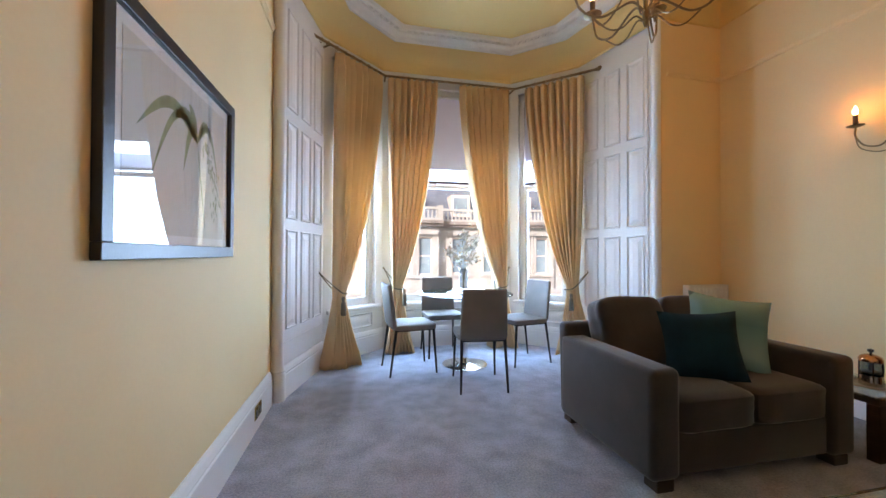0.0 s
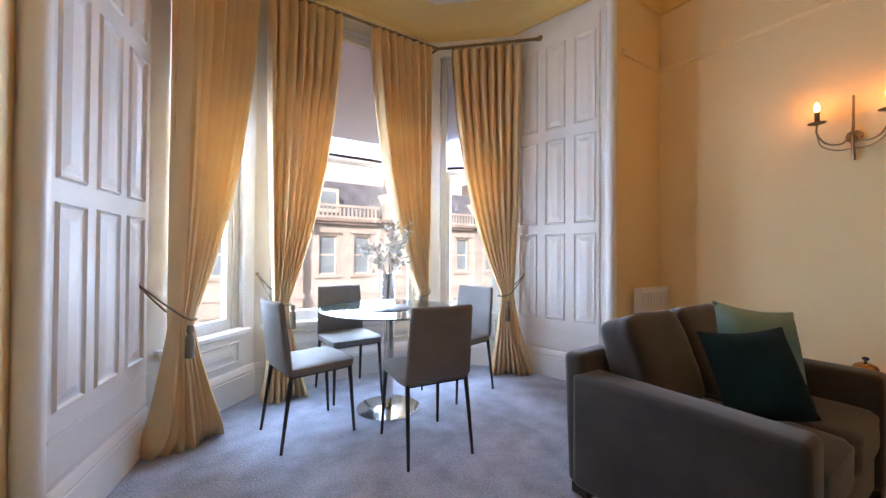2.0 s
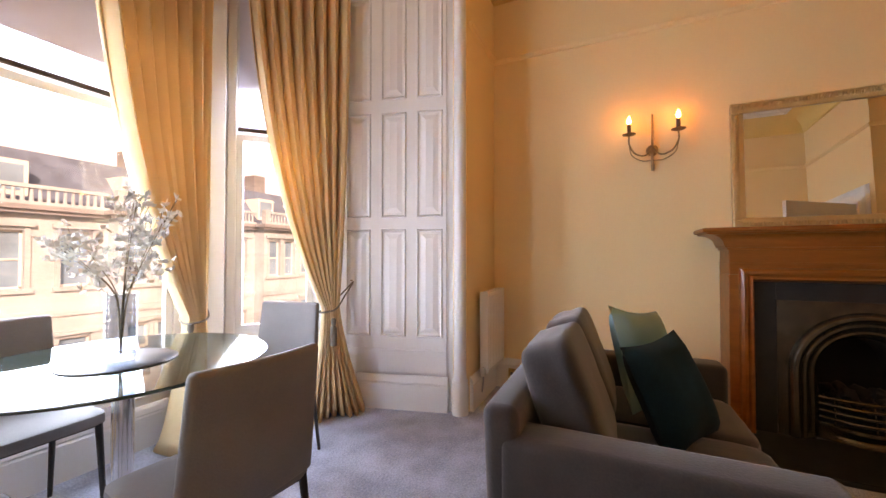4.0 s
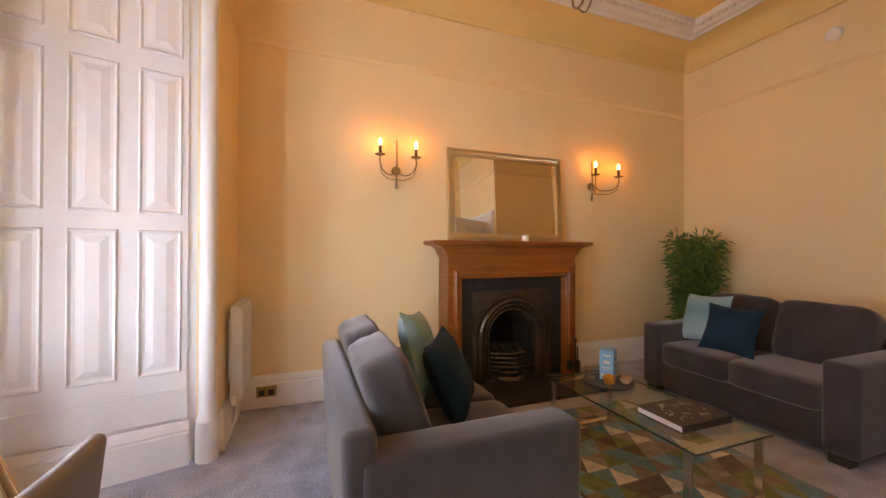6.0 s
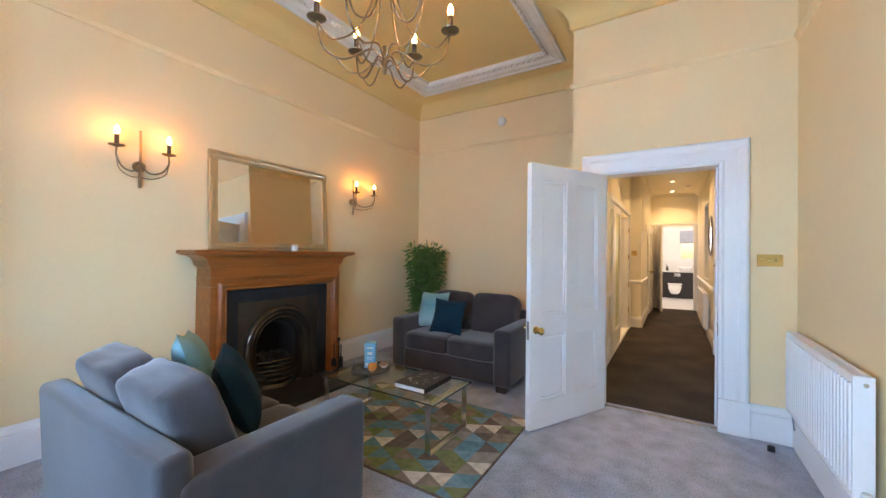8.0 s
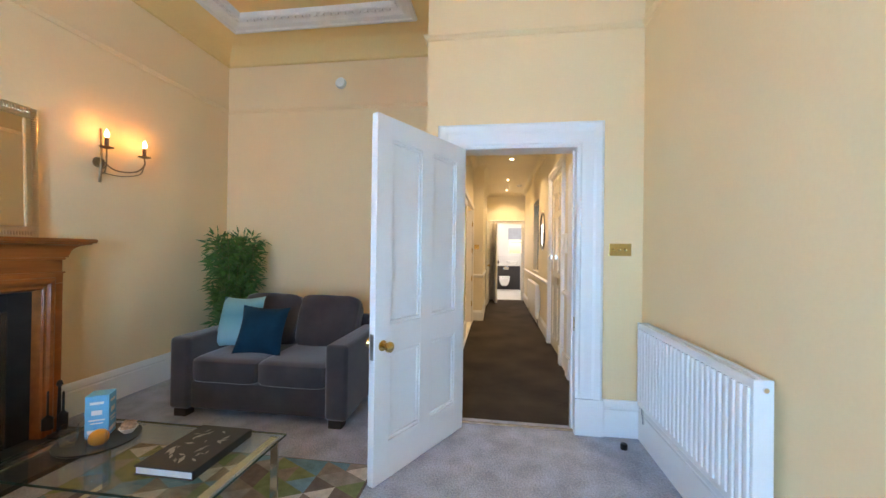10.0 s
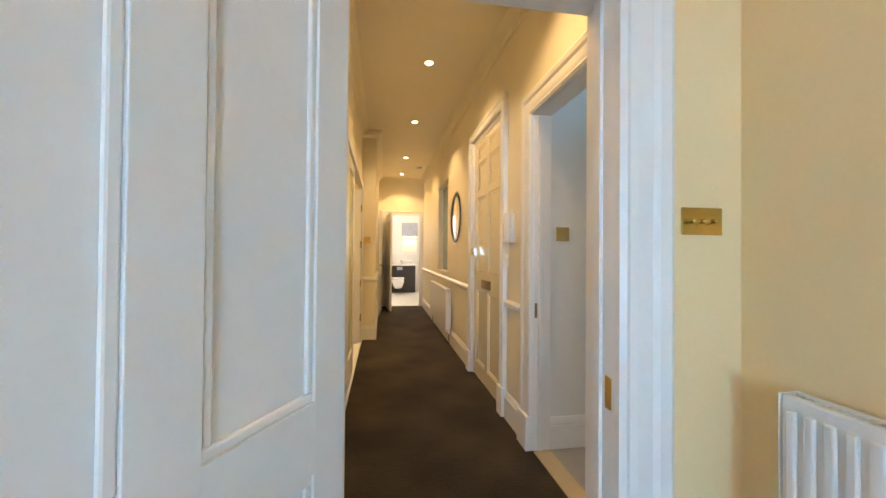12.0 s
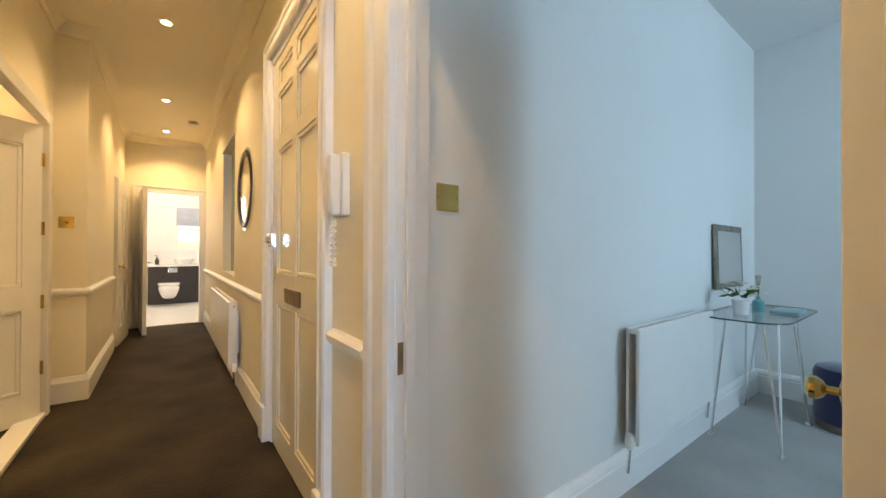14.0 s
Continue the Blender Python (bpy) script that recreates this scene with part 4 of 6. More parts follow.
# the shelf: one moulding mitred round the front and both ends
SHELF = [(0.0, 1.204), (0.016, 1.205), (0.018, 1.220), (0.022, 1.224)] + [(0.022 + 0.075 * (1 - math.cos(k * math.pi / 12)), 1.226 + 0.066 * math.sin(k * math.pi / 12)) for k in range(7)] + [
    (0.102, 1.294), (0.104, 1.303), (0.118, 1.304), (0.122, 1.310), (0.122, 1.326), (0.116, 1.333)]
bm = bmesh.new()
rings = [[bm.verts.new(p) for p in ((3.928, FY0 - o * 1.25, z), (XF - o * 0.65, FY0 - o * 1.25, z), (XF - o * 0.65, FY1 + o * 1.25, z), (3.928, FY1 + o * 1.25, z))] for o, z in SHELF]
for a, b in zip(rings, rings[1:]):
    for k in range(4):
        bm.faces.new((a[k], a[(k + 1) % 4], b[(k + 1) % 4], b[k]))
bm.faces.new(rings[0][::-1])
bm.faces.new(rings[-1])
bmesh.ops.recalc_face_normals(bm, faces=bm.faces[:])
part("mantel_shelf", bm, MAHOGANY, fp, smooth=False)
# bolection moulding that rolls forward round the slips
bm = bmesh.new()
ROLL = [(0.0, 0.004), (0.008, 0.022), (0.022, 0.032), (0.040, 0.030), (0.052, 0.018), (0.060, 0.016), (0.070, 0.020), (0.078, 0.010), (0.086, -0.02), (0.092, -0.05)]
rings = []
for y, z, my, mz in ((-0.03, 0.0, 1, 0), (-0.03, 1.075, 1, -1), (1.24, 1.075, -1, -1), (1.24, 0.0, -1, 0)):
    rings.append([bm.verts.new((XF - u, y + my * o, z + mz * o)) for o, u in ROLL])
for a, b in zip(rings, rings[1:]):
    for k in range(len(ROLL) - 1):
        bm.faces.new((a[k], a[k + 1], b[k + 1], b[k]))
bmesh.ops.recalc_face_normals(bm, faces=bm.faces[:])
part("inner_moulding", bm, MAHOGANY, fp, smooth=False)
for row in ((XF + 0.045, 0.031, 0.0, 3.925, 0.183, 1.03), (XF + 0.045, 1.037, 0.0, 3.925, 1.179, 1.03), (XF + 0.045, 0.1835, 0.872, 3.925, 1.0365, 1.03)):
    part("slip", boxes(row, bevel=0.002), SLATE, fp, smooth=False)
# arched cast iron plate with stepped rings round the fire opening
YC, ZC = 0.61, 0.44
plate = bmesh.new()


def arch(r, low, steps=20):
    pts = [(YC - r, low)]
    pts += [(YC - r * math.cos(math.pi * k / steps), ZC + r * math.sin(math.pi * k / steps)) for k in range(steps + 1)]
    return pts + [(YC + r, low)]


def arch_ring(bm, rows, low=0.03):
    rings = [[bm.verts.new((x, y, z)) for y, z in arch(r, low)] for r, x in rows]
    for a, b in zip(rings, rings[1:]):
        for k in range(len(a) - 1):
            bm.faces.new((a[k], a[k + 1], b[k + 1], b[k]))


arc = arch(0.375, 0.03)
oy = [(max(0.183, min(1.037, YC + (y - YC) * 9)), z if z <= ZC else 0.872) for y, z in arc]
va = [plate.verts.new((XF + 0.043, y, z)) for y, z in arc]
vo = [plate.verts.new((XF + 0.043, y, z)) for y, z in oy]
for k in range(len(va) - 1):
    plate.faces.new((va[k], va[k + 1], vo[k + 1], vo[k]))
part("arched_plate", plate, IRON, fp, smooth=False)
bm = bmesh.new()
arch_ring(bm, [(0.375, XF + 0.043), (0.368, XF + 0.020), (0.355, XF + 0.008), (0.338, XF + 0.006), (0.324, XF + 0.016), (0.318, XF + 0.030), (0.308, XF + 0.022), (0.296, XF + 0.022), (0.288, XF + 0.036),
               (0.262, XF + 0.050), (0.250, XF + 0.048), (0.240, XF + 0.060), (0.225, XF + 0.085), (0.212, XF + 0.12)])
part("arch_moulding", bm, IRON, fp)
bm = bmesh.new()
arch_ring(bm, [(0.212, XF + 0.12), (0.19, XF + 0.36), (0.0, XF + 0.37)])
bmesh.ops.remove_doubles(bm, verts=bm.verts[:], dist=1e-5)
part("firebox", bm, SOOT, fp, smooth=False)
# bowed fire bars over a bellied ash front
bm = bmesh.new()
for k, (z, bow) in enumerate(((0.285, 0.075), (0.245, 0.085), (0.205, 0.095), (0.165, 0.10))):
    tube(bm, [(XF + 0.085 - bow * math.sin(math.pi * j / 14), YC - 0.215 + 0.43 * j / 14, z) for j in range(15)], 0.010, 8)
for j in (2, 7, 12):
    tube(bm, [(XF + 0.092 - b * math.sin(math.pi * j / 14), YC - 0.215 + 0.43 * j / 14, z) for z, b in ((0.10, 0.10), (0.165, 0.10), (0.245, 0.085), (0.29, 0.075))], 0.005, 6)
part("fire_grate", bm, IRON, fp)
bm = bmesh.new()
rings = [[bm.verts.new((XF + 0.085 - b * math.sin(math.pi * j / 14), YC - 0.225 + 0.45 * j / 14, z)) for j in range(15)]
         for z, b in ((0.135, 0.085), (0.128, 0.11), (0.11, 0.115), (0.10, 0.10), (0.07, 0.085), (0.055, 0.10), (0.035, 0.105), (0.03, 0.06))]
for a, b in zip(rings, rings[1:]):
    for j in range(14):
        bm.faces.new((a[j], a[j + 1], b[j + 1], b[j]))
part("ash_front", bm, IRON, fp)
rnd = random.Random(3)
for k in range(16):
    o = part("coal", soft(rnd.uniform(0.06, 0.1), rnd.uniform(0.06, 0.1), 0.07, 3, 2, 0.4, k), SOOT, fp)
    o.matrix_basis = pose(XF + 0.17 + rnd.uniform(-0.04, 0.05), YC - 0.15 + 0.02 * k, 0.22 + 0.03 * (k % 4), 20 * k, 30 * k, 0)
part("hearth_slab", boxes((3.24, -0.14, 0.0, XF + 0.06, 1.36, 0.03), bevel=0.005), SLATE, fp, "black slate hearth", smooth=False)
setting("wall_flue_back", boxes((4.13, 0.0, 0.0, 4.16, 1.15, 0.95)), SOOT)

poker = thing("fire_companion", pose(3.62, -0.02, 0.03), "black iron fire tool stand at the hearth's end", "fire tools")
part("stand", lathe([(0.0, 0.0), (0.06, 0.0), (0.06, 0.01), (0.012, 0.02), (0.008, 0.32), (0.018, 0.335), (0.012, 0.36), (0.0, 0.365)], 16), BLACKMETAL, poker)
part("brush", lathe([(0.0, 0.05), (0.025, 0.05), (0.025, 0.15), (0.007, 0.17), (0.007, 0.29), (0.0, 0.30)], 12, (-0.045, 0.01)), BLACKMETAL, poker)
part("shovel", lathe([(0.0, 0.05), (0.030, 0.06), (0.028, 0.13), (0.006, 0.15), (0.006, 0.30), (0.0, 0.31)], 12, (0.02, 0.05)), BLACKMETAL, poker)

# mirror leaning on the mantel shelf
mr = thing("overmantel_mirror", pose(3.872, 0.583, 1.333, 0, 0, 0) @ Matrix.Rotation(radians(2.6), 4, "Y"), "rectangular mirror in a beaded champagne silver frame", "mirror")
W2, H = 0.64, 0.88
bm = bmesh.new()
for a, b in (((-W2, 0), (W2, 0.075)), ((-W2, H - 0.075), (W2, H)), ((-W2, 0.075), (-W2 + 0.075, H - 0.075)), ((W2 - 0.075, 0.075), (W2, H - 0.075))):
    box(bm, -0.02, a[0], a[1], 0.015, b[0], b[1], bevel=0.008)
part("frame", bm, SILVERLEAF, mr, smooth=False)
bm = bmesh.new()
for k in range(54):
    for y in (-W2 + 0.03, W2 - 0.03):
        bmesh.ops.create_icosphere(bm, subdivisions=1, radius=0.0075, matrix=Matrix.Translation((-0.024, y, 0.03 + k * (H - 0.06) / 53)) @ Matrix.Diagonal((1, 2.6, 0.8, 1)))
for k in range(80):
    for z in (0.03, H - 0.03):
        bmesh.ops.create_icosphere(bm, subdivisions=1, radius=0.0075, matrix=Matrix.Translation((-0.024, -W2 + 0.05 + k * (2 * W2 - 0.1) / 79, z)) @ Matrix.Diagonal((1, 0.8, 2.6, 1)))
part("beading", bm, SILVERLEAF, mr)
part("mirror_glass", boxes((-0.008, -W2 + 0.07, 0.07, -0.004, W2 - 0.07, H - 0.07)), MIRROR, mr, smooth=False)
WAX = mat("white_wax", (0.80, 0.74, 0.66), 0.5, vary=0.03)
tl = thing("tealight", pose(3.70, 0.50, 1.333), "small white tealight glass on the mantel", "candle")
part("cup", lathe([(0.0, 0.0), (0.032, 0.0), (0.036, 0.06), (0.033, 0.06), (0.030, 0.035), (0.0, 0.035)], 20), WAX, tl)

# ---------------------------------------------------------------- lamps


def candle(parent, x, y, z, scale=1.0):
    part("drip_pan", lathe([(0.0, z - 0.006), (0.012, z - 0.006), (0.046, z + 0.006), (0.048, z + 0.010), (0.010, z + 0.006), (0.0, z + 0.006)], 20, (x, y)), BRONZE, parent)
    part("candle_tube", lathe([(0.014, z), (0.014, z + 0.085), (0.0, z + 0.085)], 14, (x, y)), DARKWOOD, parent, "brown candle sleeve")
    part("bulb", lathe([(0.0, z + 0.083), (0.009, z + 0.086), (0.016, z + 0.105), (0.013, z + 0.125), (0.004, z + 0.148), (0.0, z + 0.15)], 14, (x, y)), BULB, parent, "glowing flame bulb")


def sconce(m, label, shift=0.0):
    """A two-armed wall light; the wall is x = 0, the room at -x."""
    root = thing("wall_sconce", m, label, "wall light", "pair of wall sconces")
    part("back_plate", cyl(bmesh.new(), (0.0, 0, 0.0), (-0.025, 0, 0.0), 0.042, 0.036, 24), BRONZE, root)
    bm = bmesh.new()
    tube(bm, curve([(-0.02, 0, -0.16), (-0.03, 0.003, -0.05), (-0.03, 0, 0.08), (-0.02, 0, 0.27)], 8), 0.010, 8, 0.007)
    part("stem", bm, BRONZE, root)
    for s in (-1, 1):
        bm = bmesh.new()
        tube(bm, curve([(-0.03, 0, 0.02), (-0.05, s * 0.05 + shift * 0.3, -0.045), (-0.075, s * 0.12 + shift * 0.8, -0.03), (-0.09, s * 0.16 + shift, 0.04), (-0.09, s * 0.16 + shift, 0.10)], 8), 0.006, 8)
        tube(bm, curve([(-0.02, 0, -0.08), (-0.05, s * 0.07 + shift * 0.5, -0.085), (-0.08, s * 0.14 + shift * 0.9, -0.045), (-0.09, s * 0.16 + shift, 0.03)], 8), 0.004, 8)
        part("arm", bm, BRONZE, root)
        candle(root, -0.09, s * 0.16 + shift, 0.108)
    return root


for y, shift in ((1.70, 0.0), (-0.48, -0.15)):
    sconce(pose(3.928, y, 1.955), "bronze two-candle wall sconce glowing beside the mirror" + (", its arms bent aside" if shift else ""), shift)
    for s in (-1, 1):
        lamp("sconce_light", "POINT", pose(3.80, y + s * 0.16 + shift, 2.19), SCONCE_W, CANDLE, 0.02)

CX, CY, CZ = 1.75, 1.43, 2.24
ch = thing("chandelier", pose(CX, CY, CZ), "six-armed wrought metal chandelier with candle bulbs", "chandelier")
part("ceiling_rose", lathe([(0.0, 1.48), (0.06, 1.48), (0.065, 1.46), (0.02, 1.43), (0.0, 1.43)], 24), BRONZE, ch)
part("chain", tube(bmesh.new(), [(0, 0, 1.44), (0, 0, 0.75)], 0.006, 8), BRONZE, ch)
part("hub", lathe([(0.0, 0.0), (0.008, 0.0), (0.013, 0.02), (0.016, 0.06), (0.010, 0.10), (0.012, 0.14), (0.0, 0.15)], 14), BRONZE, ch)
part("crown", lathe([(0.0, 0.66), (0.02, 0.67), (0.024, 0.70), (0.012, 0.76), (0.0, 0.77)], 14), BRONZE, ch)
for k in range(6):
    a = math.radians(60 * k + 40)
    ca, sa = math.cos(a), math.sin(a)
    bm = bmesh.new()
    tube(bm, curve([(0.012 * ca, 0.012 * sa, 0.08), (0.07 * ca, 0.07 * sa, 0.12), (0.20 * ca, 0.20 * sa, 0.06), (0.30 * ca, 0.30 * sa, 0.11), (0.335 * ca, 0.335 * sa, 0.235)], 8), 0.0055, 7)
    tube(bm, curve([(0.01 * ca, 0.01 * sa, 0.70), (0.03 * ca, 0.03 * sa, 0.50), (0.12 * ca, 0.12 * sa, 0.24), (0.25 * ca, 0.25 * sa, 0.155), (0.335 * ca, 0.335 * sa, 0.235)], 8), 0.005, 7)
    tube(bm, curve([(0.012 * ca, 0.012 * sa, 0.03), (0.05 * ca, 0.05 * sa, 0.05), (0.11 * ca, 0.11 * sa, 0.0), (0.17 * ca, 0.17 * sa, 0.0), (0.24 * ca, 0.24 * sa, 0.06)], 8), 0.004, 7)
    part("arm", bm, BRONZE, ch)
    candle(ch, 0.335 * ca, 0.335 * sa, 0.245)
    lamp("chandelier_light", "POINT", pose(CX + 0.335 * ca, CY + 0.335 * sa, CZ + 0.36), CHAND_W, (1.0, 0.49, 0.15), 0.02)

# ---------------------------------------------------------------- coffee table, rug and small things
RUGC = [mat("rug_" + n, c, 0.95, vary=0.15, scale=20, fine=220, bump=0.5, spec=0.1) for n, c in (
    ("cream", (0.70, 0.64, 0.55)), ("teal", (0.15, 0.30, 0.36)), ("olive", (0.22, 0.26, 0.12)), ("taupe", (0.29, 0.24, 0.19)), ("sky", (0.22, 0.37, 0.44)), ("grey", (0.34, 0.31, 0.26)), ("brown", (0.19, 0.145, 0.12)))]
rug = thing("rug", pose(1.465, -0.05, 0.0), "woven rug with triangles in teal, olive, cream and taupe", "rug")
bm = bmesh.new()
rnd = random.Random(12)
cw, base, nx, ny = 0.143, 0.1475, 11, 8
RX, RY = nx * cw, ny * base
for i in range(nx):
    shift = (i % 2) * base / 2
    x0, x1 = i * cw, (i + 1) * cw
    for k in range(-1, ny + 1):
        y0 = k * base + shift
        for tri, light in ((((x0, y0), (x0, y0 + base), (x1, y0 + base / 2)), True), (((x1, y0 + base / 2), (x1, y0 + base * 1.5), (x0, y0 + base)), False)):
            pts = []
            for x, y in tri:
                q = (x, min(RY, max(0.0, y)))
                if q not in pts:
                    pts.append(q)
            if len(pts) < 3 or max(y for _, y in pts) - min(y for _, y in pts) < 0.01:
                continue
            f = bm.faces.new([bm.verts.new((x, y, 0.011)) for x, y in pts])
            f.material_index = 0 if light and (3 * i + 2 * k) % 5 == 0 else rnd.choice((1, 2, 3, 4, 5, 6, 3, 5, 2, 1))
bmesh.ops.recalc_face_normals(bm, faces=bm.faces[:])
part("pattern", bm, RUGC, rug, smooth=False)
part("backing", boxes((-0.010, -0.010, 0.0, RX + 0.010, RY + 0.010, 0.0095), bevel=0.003), RUGC[6], rug, smooth=False)

ct = thing("coffee_table", pose(1.806, 0.348, 0.011), "low glass coffee table on chrome end frames", "coffee table")
L, D, H = 1.04, 0.518, 0.352
o = part("glass_top", boxes((-0.01, -0.01, H - 0.012, L, D, H), bevel=0.002), TABLEGLASS, ct, "clear glass top", smooth=False)
o.visible_shadow = False
bm = bmesh.new()
for r in ((-0.012, -0.012, L + 0.002, -0.0105), (-0.012, D + 0.0005, L + 0.002, D + 0.002), (-0.012, -0.012, -0.0105, D + 0.002), (L + 0.0005, -0.012, L + 0.002, D + 0.002)):
    box(bm, r[0], r[1], H - 0.011, r[2], r[3], H - 0.001)
part("glass_edge", bm, GREENEDGE, ct, smooth=False)
for x in (0.02, L - 0.06):
    bm = bmesh.new()
    for r in ((x, 0.0, 0.0, x + 0.04, 0.012, H - 0.013), (x, D - 0.022, 0.0, x + 0.04, D - 0.01, H - 0.013), (x, 0.012, 0.0, x + 0.04, D - 0.022, 0.012), (x, 0.012, H - 0.025, x + 0.04, D - 0.022, H - 0.013)):
        box(bm, *r, bevel=0.002)
    part("end_frame", bm, CHROME, ct, smooth=False)

TT = 0.011 + 0.352 + 0.001
book = thing("book", pose(2.075, 0.575, TT, 0, 0, 90), "thick black and white photo book lying flat", "book")
part("pages", boxes((-0.175, -0.128, 0.003, 0.173, 0.128, 0.032)), CARD, book, smooth=False)
part("cover", boxes((-0.18, -0.133, 0.032, 0.18, 0.133, 0.036), (-0.18, -0.133, 0.0, 0.18, 0.133, 0.003), (-0.18, 0.129, 0.0, 0.18, 0.133, 0.036), bevel=0.001), BLACKFRAME, book, smooth=False)
rnd = random.Random(5)
bm = bmesh.new()
for k in range(26):
    x, y, r = rnd.uniform(-0.13, 0.12), rnd.uniform(-0.10, 0.08), rnd.uniform(0.01, 0.03)
    a = rnd.uniform(0, 3)
    bm.faces.new([bm.verts.new((x + r * math.cos(a + b) * s, y + r * math.sin(a + b) * s, 0.0364)) for b, s in ((0, 1.2), (1.2, 0.4), (3.1, 1.1), (4.6, 0.4))])
tagged(part("cover_print", bm, mat("grey_print", (0.30, 0.30, 0.29), 0.5, island=0.8, vary=0.3), book, smooth=False), kind="stuff")

tray = thing("round_tray", pose(2.62, 0.55, TT), "dark round slate tray on the glass table", "tray")
part("disc", lathe([(0.0, 0.0), (0.155, 0.0), (0.16, 0.006), (0.16, 0.012), (0.15, 0.008), (0.0, 0.008)], 36), SLATE, tray)
TZ = TT + 0.0085
orange = thing("orange", pose(2.56, 0.60, TZ), "ripe orange lying on the tray", "fruit")
part("fruit", lathe([(0.0, 0.0)] + [(0.038 * math.sin(math.pi * k / 12), 0.036 - 0.036 * math.cos(math.pi * k / 12)) for k in range(1, 12)] + [(0.0, 0.072)], 20),
     mat("orange_peel", (0.80, 0.30, 0.02), 0.5, fine=160, bump=0.25), orange)
bottle = thing("gift_box", pose(2.66, 0.51, TZ, 0, 0, 32), "pale blue printed drinks carton standing on the tray", "carton")
BLUECARD = mat("pale_blue_card", (0.14, 0.48, 0.72), 0.5, vary=0.08)
part("carton", boxes((-0.045, -0.045, 0.0, 0.045, 0.045, 0.20), bevel=0.003), BLUECARD, bottle, smooth=False)
for side in range(4):
    for z, w, h in ((0.165, 0.026, 0.012), (0.12, 0.020, 0.022), (0.085, 0.030, 0.006), (0.07, 0.024, 0.005), (0.03, 0.034, 0.018)):
        bm = bmesh.new()
        bmesh.ops.create_cube(bm, size=1, matrix=Matrix.Rotation(side * math.pi / 2, 4, "Z") @ Matrix.Translation((0.0, -0.0456, z)) @ Matrix.Diagonal((w * 2, 0.001, h, 1)))
        part("printed_bar", bm, CARD, bottle, "white printed bar", smooth=False)
for x, y in ((2.50, 0.66), (2.70, 0.62)):
    g = thing("tumbler", pose(x, y, TZ), "clear cut glass tumbler on the tray", "glass", "tumblers on the tray")
    part("body", lathe([(0.0, 0.0), (0.030, 0.0), (0.036, 0.02), (0.038, 0.085), (0.035, 0.085), (0.032, 0.015), (0.0, 0.012)], 20), GLASS, g).visible_shadow = False
gar = thing("dried_fruit_dish", pose(2.55, 0.47, TZ), "small dish of pale garnish on the tray", "dish")
part("bowl", lathe([(0.0, 0.0), (0.02, 0.0), (0.04, 0.025), (0.037, 0.025), (0.018, 0.005), (0.0, 0.005)], 18), WAX, gar)
part("garnish", soft(0.06, 0.06, 0.04, 2.5, 4, 0.5, 4), mat("dried_citrus", (0.62, 0.40, 0.26), 0.7, vary=0.3, scale=60), gar).matrix_basis = pose(0, 0, 0.034)
side = thing("side_table", pose(3.46, 1.64, 0.0), "small glass-topped side table on dark wooden legs", "side table")
part("glass_top", boxes((-0.22, -0.22, 0.358, 0.22, 0.22, 0.368), bevel=0.002), TABLEGLASS, side, "clear glass top", smooth=False).visible_shadow = False
part("apron", boxes((-0.20, -0.20, 0.318, 0.20, -0.178, 0.357), (-0.20, 0.178, 0.318, 0.20, 0.20, 0.357), (-0.20, -0.178, 0.318, -0.178, 0.178, 0.357),
                    (0.178, -0.178, 0.318, 0.20, 0.178, 0.357), bevel=0.002), DARKWOOD, side, smooth=False)
for sx in (-1, 1):
    for sy in (-1, 1):
        part("leg", boxes((sx * 0.175 - 0.03, sy * 0.175 - 0.03, 0.0, sx * 0.175 + 0.03, sy * 0.175 + 0.03, 0.3175), bevel=0.003), DARKWOOD, side, smooth=False)
ot = thing("oval_tray", pose(3.46, 1.60, 0.3685), "thin oval metal tray under the cafetiere", "tray")
part("dish", lathe([(0.0, 0.0), (0.10, 0.0), (0.115, 0.008), (0.112, 0.010), (0.098, 0.004), (0.0, 0.004)], 32), PEWTER, ot)
caf = thing("cafetiere", pose(3.47, 1.59, 0.373), "glass cafetiere with a domed copper lid", "cafetiere")
part("beaker", lathe([(0.0, 0.01), (0.045, 0.01), (0.045, 0.14), (0.042, 0.14), (0.042, 0.013), (0.0, 0.013)], 22), VASEGLASS, caf).visible_shadow = False
bm = lathe([(0.047, 0.0), (0.047, 0.06), (0.050, 0.06), (0.050, 0.0)], 22)
for k in range(4):
    tube(bm, [(0.049 * math.cos(k * 1.57 + 0.7), 0.049 * math.sin(k * 1.57 + 0.7), 0.0), (0.049 * math.cos(k * 1.57 + 0.7), 0.049 * math.sin(k * 1.57 + 0.7), 0.142)], 0.004, 6)
part("frame", bm, CHROME, caf)
part("plunger", lathe([(0.0, 0.075), (0.040, 0.075), (0.040, 0.085), (0.012, 0.09), (0.010, 0.14), (0.0, 0.14)], 20), PEWTER, caf)
part("lid", lathe([(0.0, 0.142), (0.053, 0.142), (0.054, 0.155), (0.046, 0.172), (0.026, 0.184), (0.005, 0.188), (0.0, 0.188)], 24), mat("copper_lid", (0.70, 0.36, 0.20), 0.15, metal=1.0, vary=0.05, bump=0.0), caf, "domed copper lid")
part("knob", lathe([(0.0, 0.186), (0.005, 0.188), (0.006, 0.196), (0.015, 0.204), (0.014, 0.214), (0.0, 0.219)], 16), BLACKMETAL, caf)
part("handle", tube(bmesh.new(), curve([(0.05, 0, 0.13), (0.095, 0, 0.12), (0.095, 0, 0.05), (0.05, 0, 0.03)], 6), 0.007, 8), BLACKMETAL, caf)

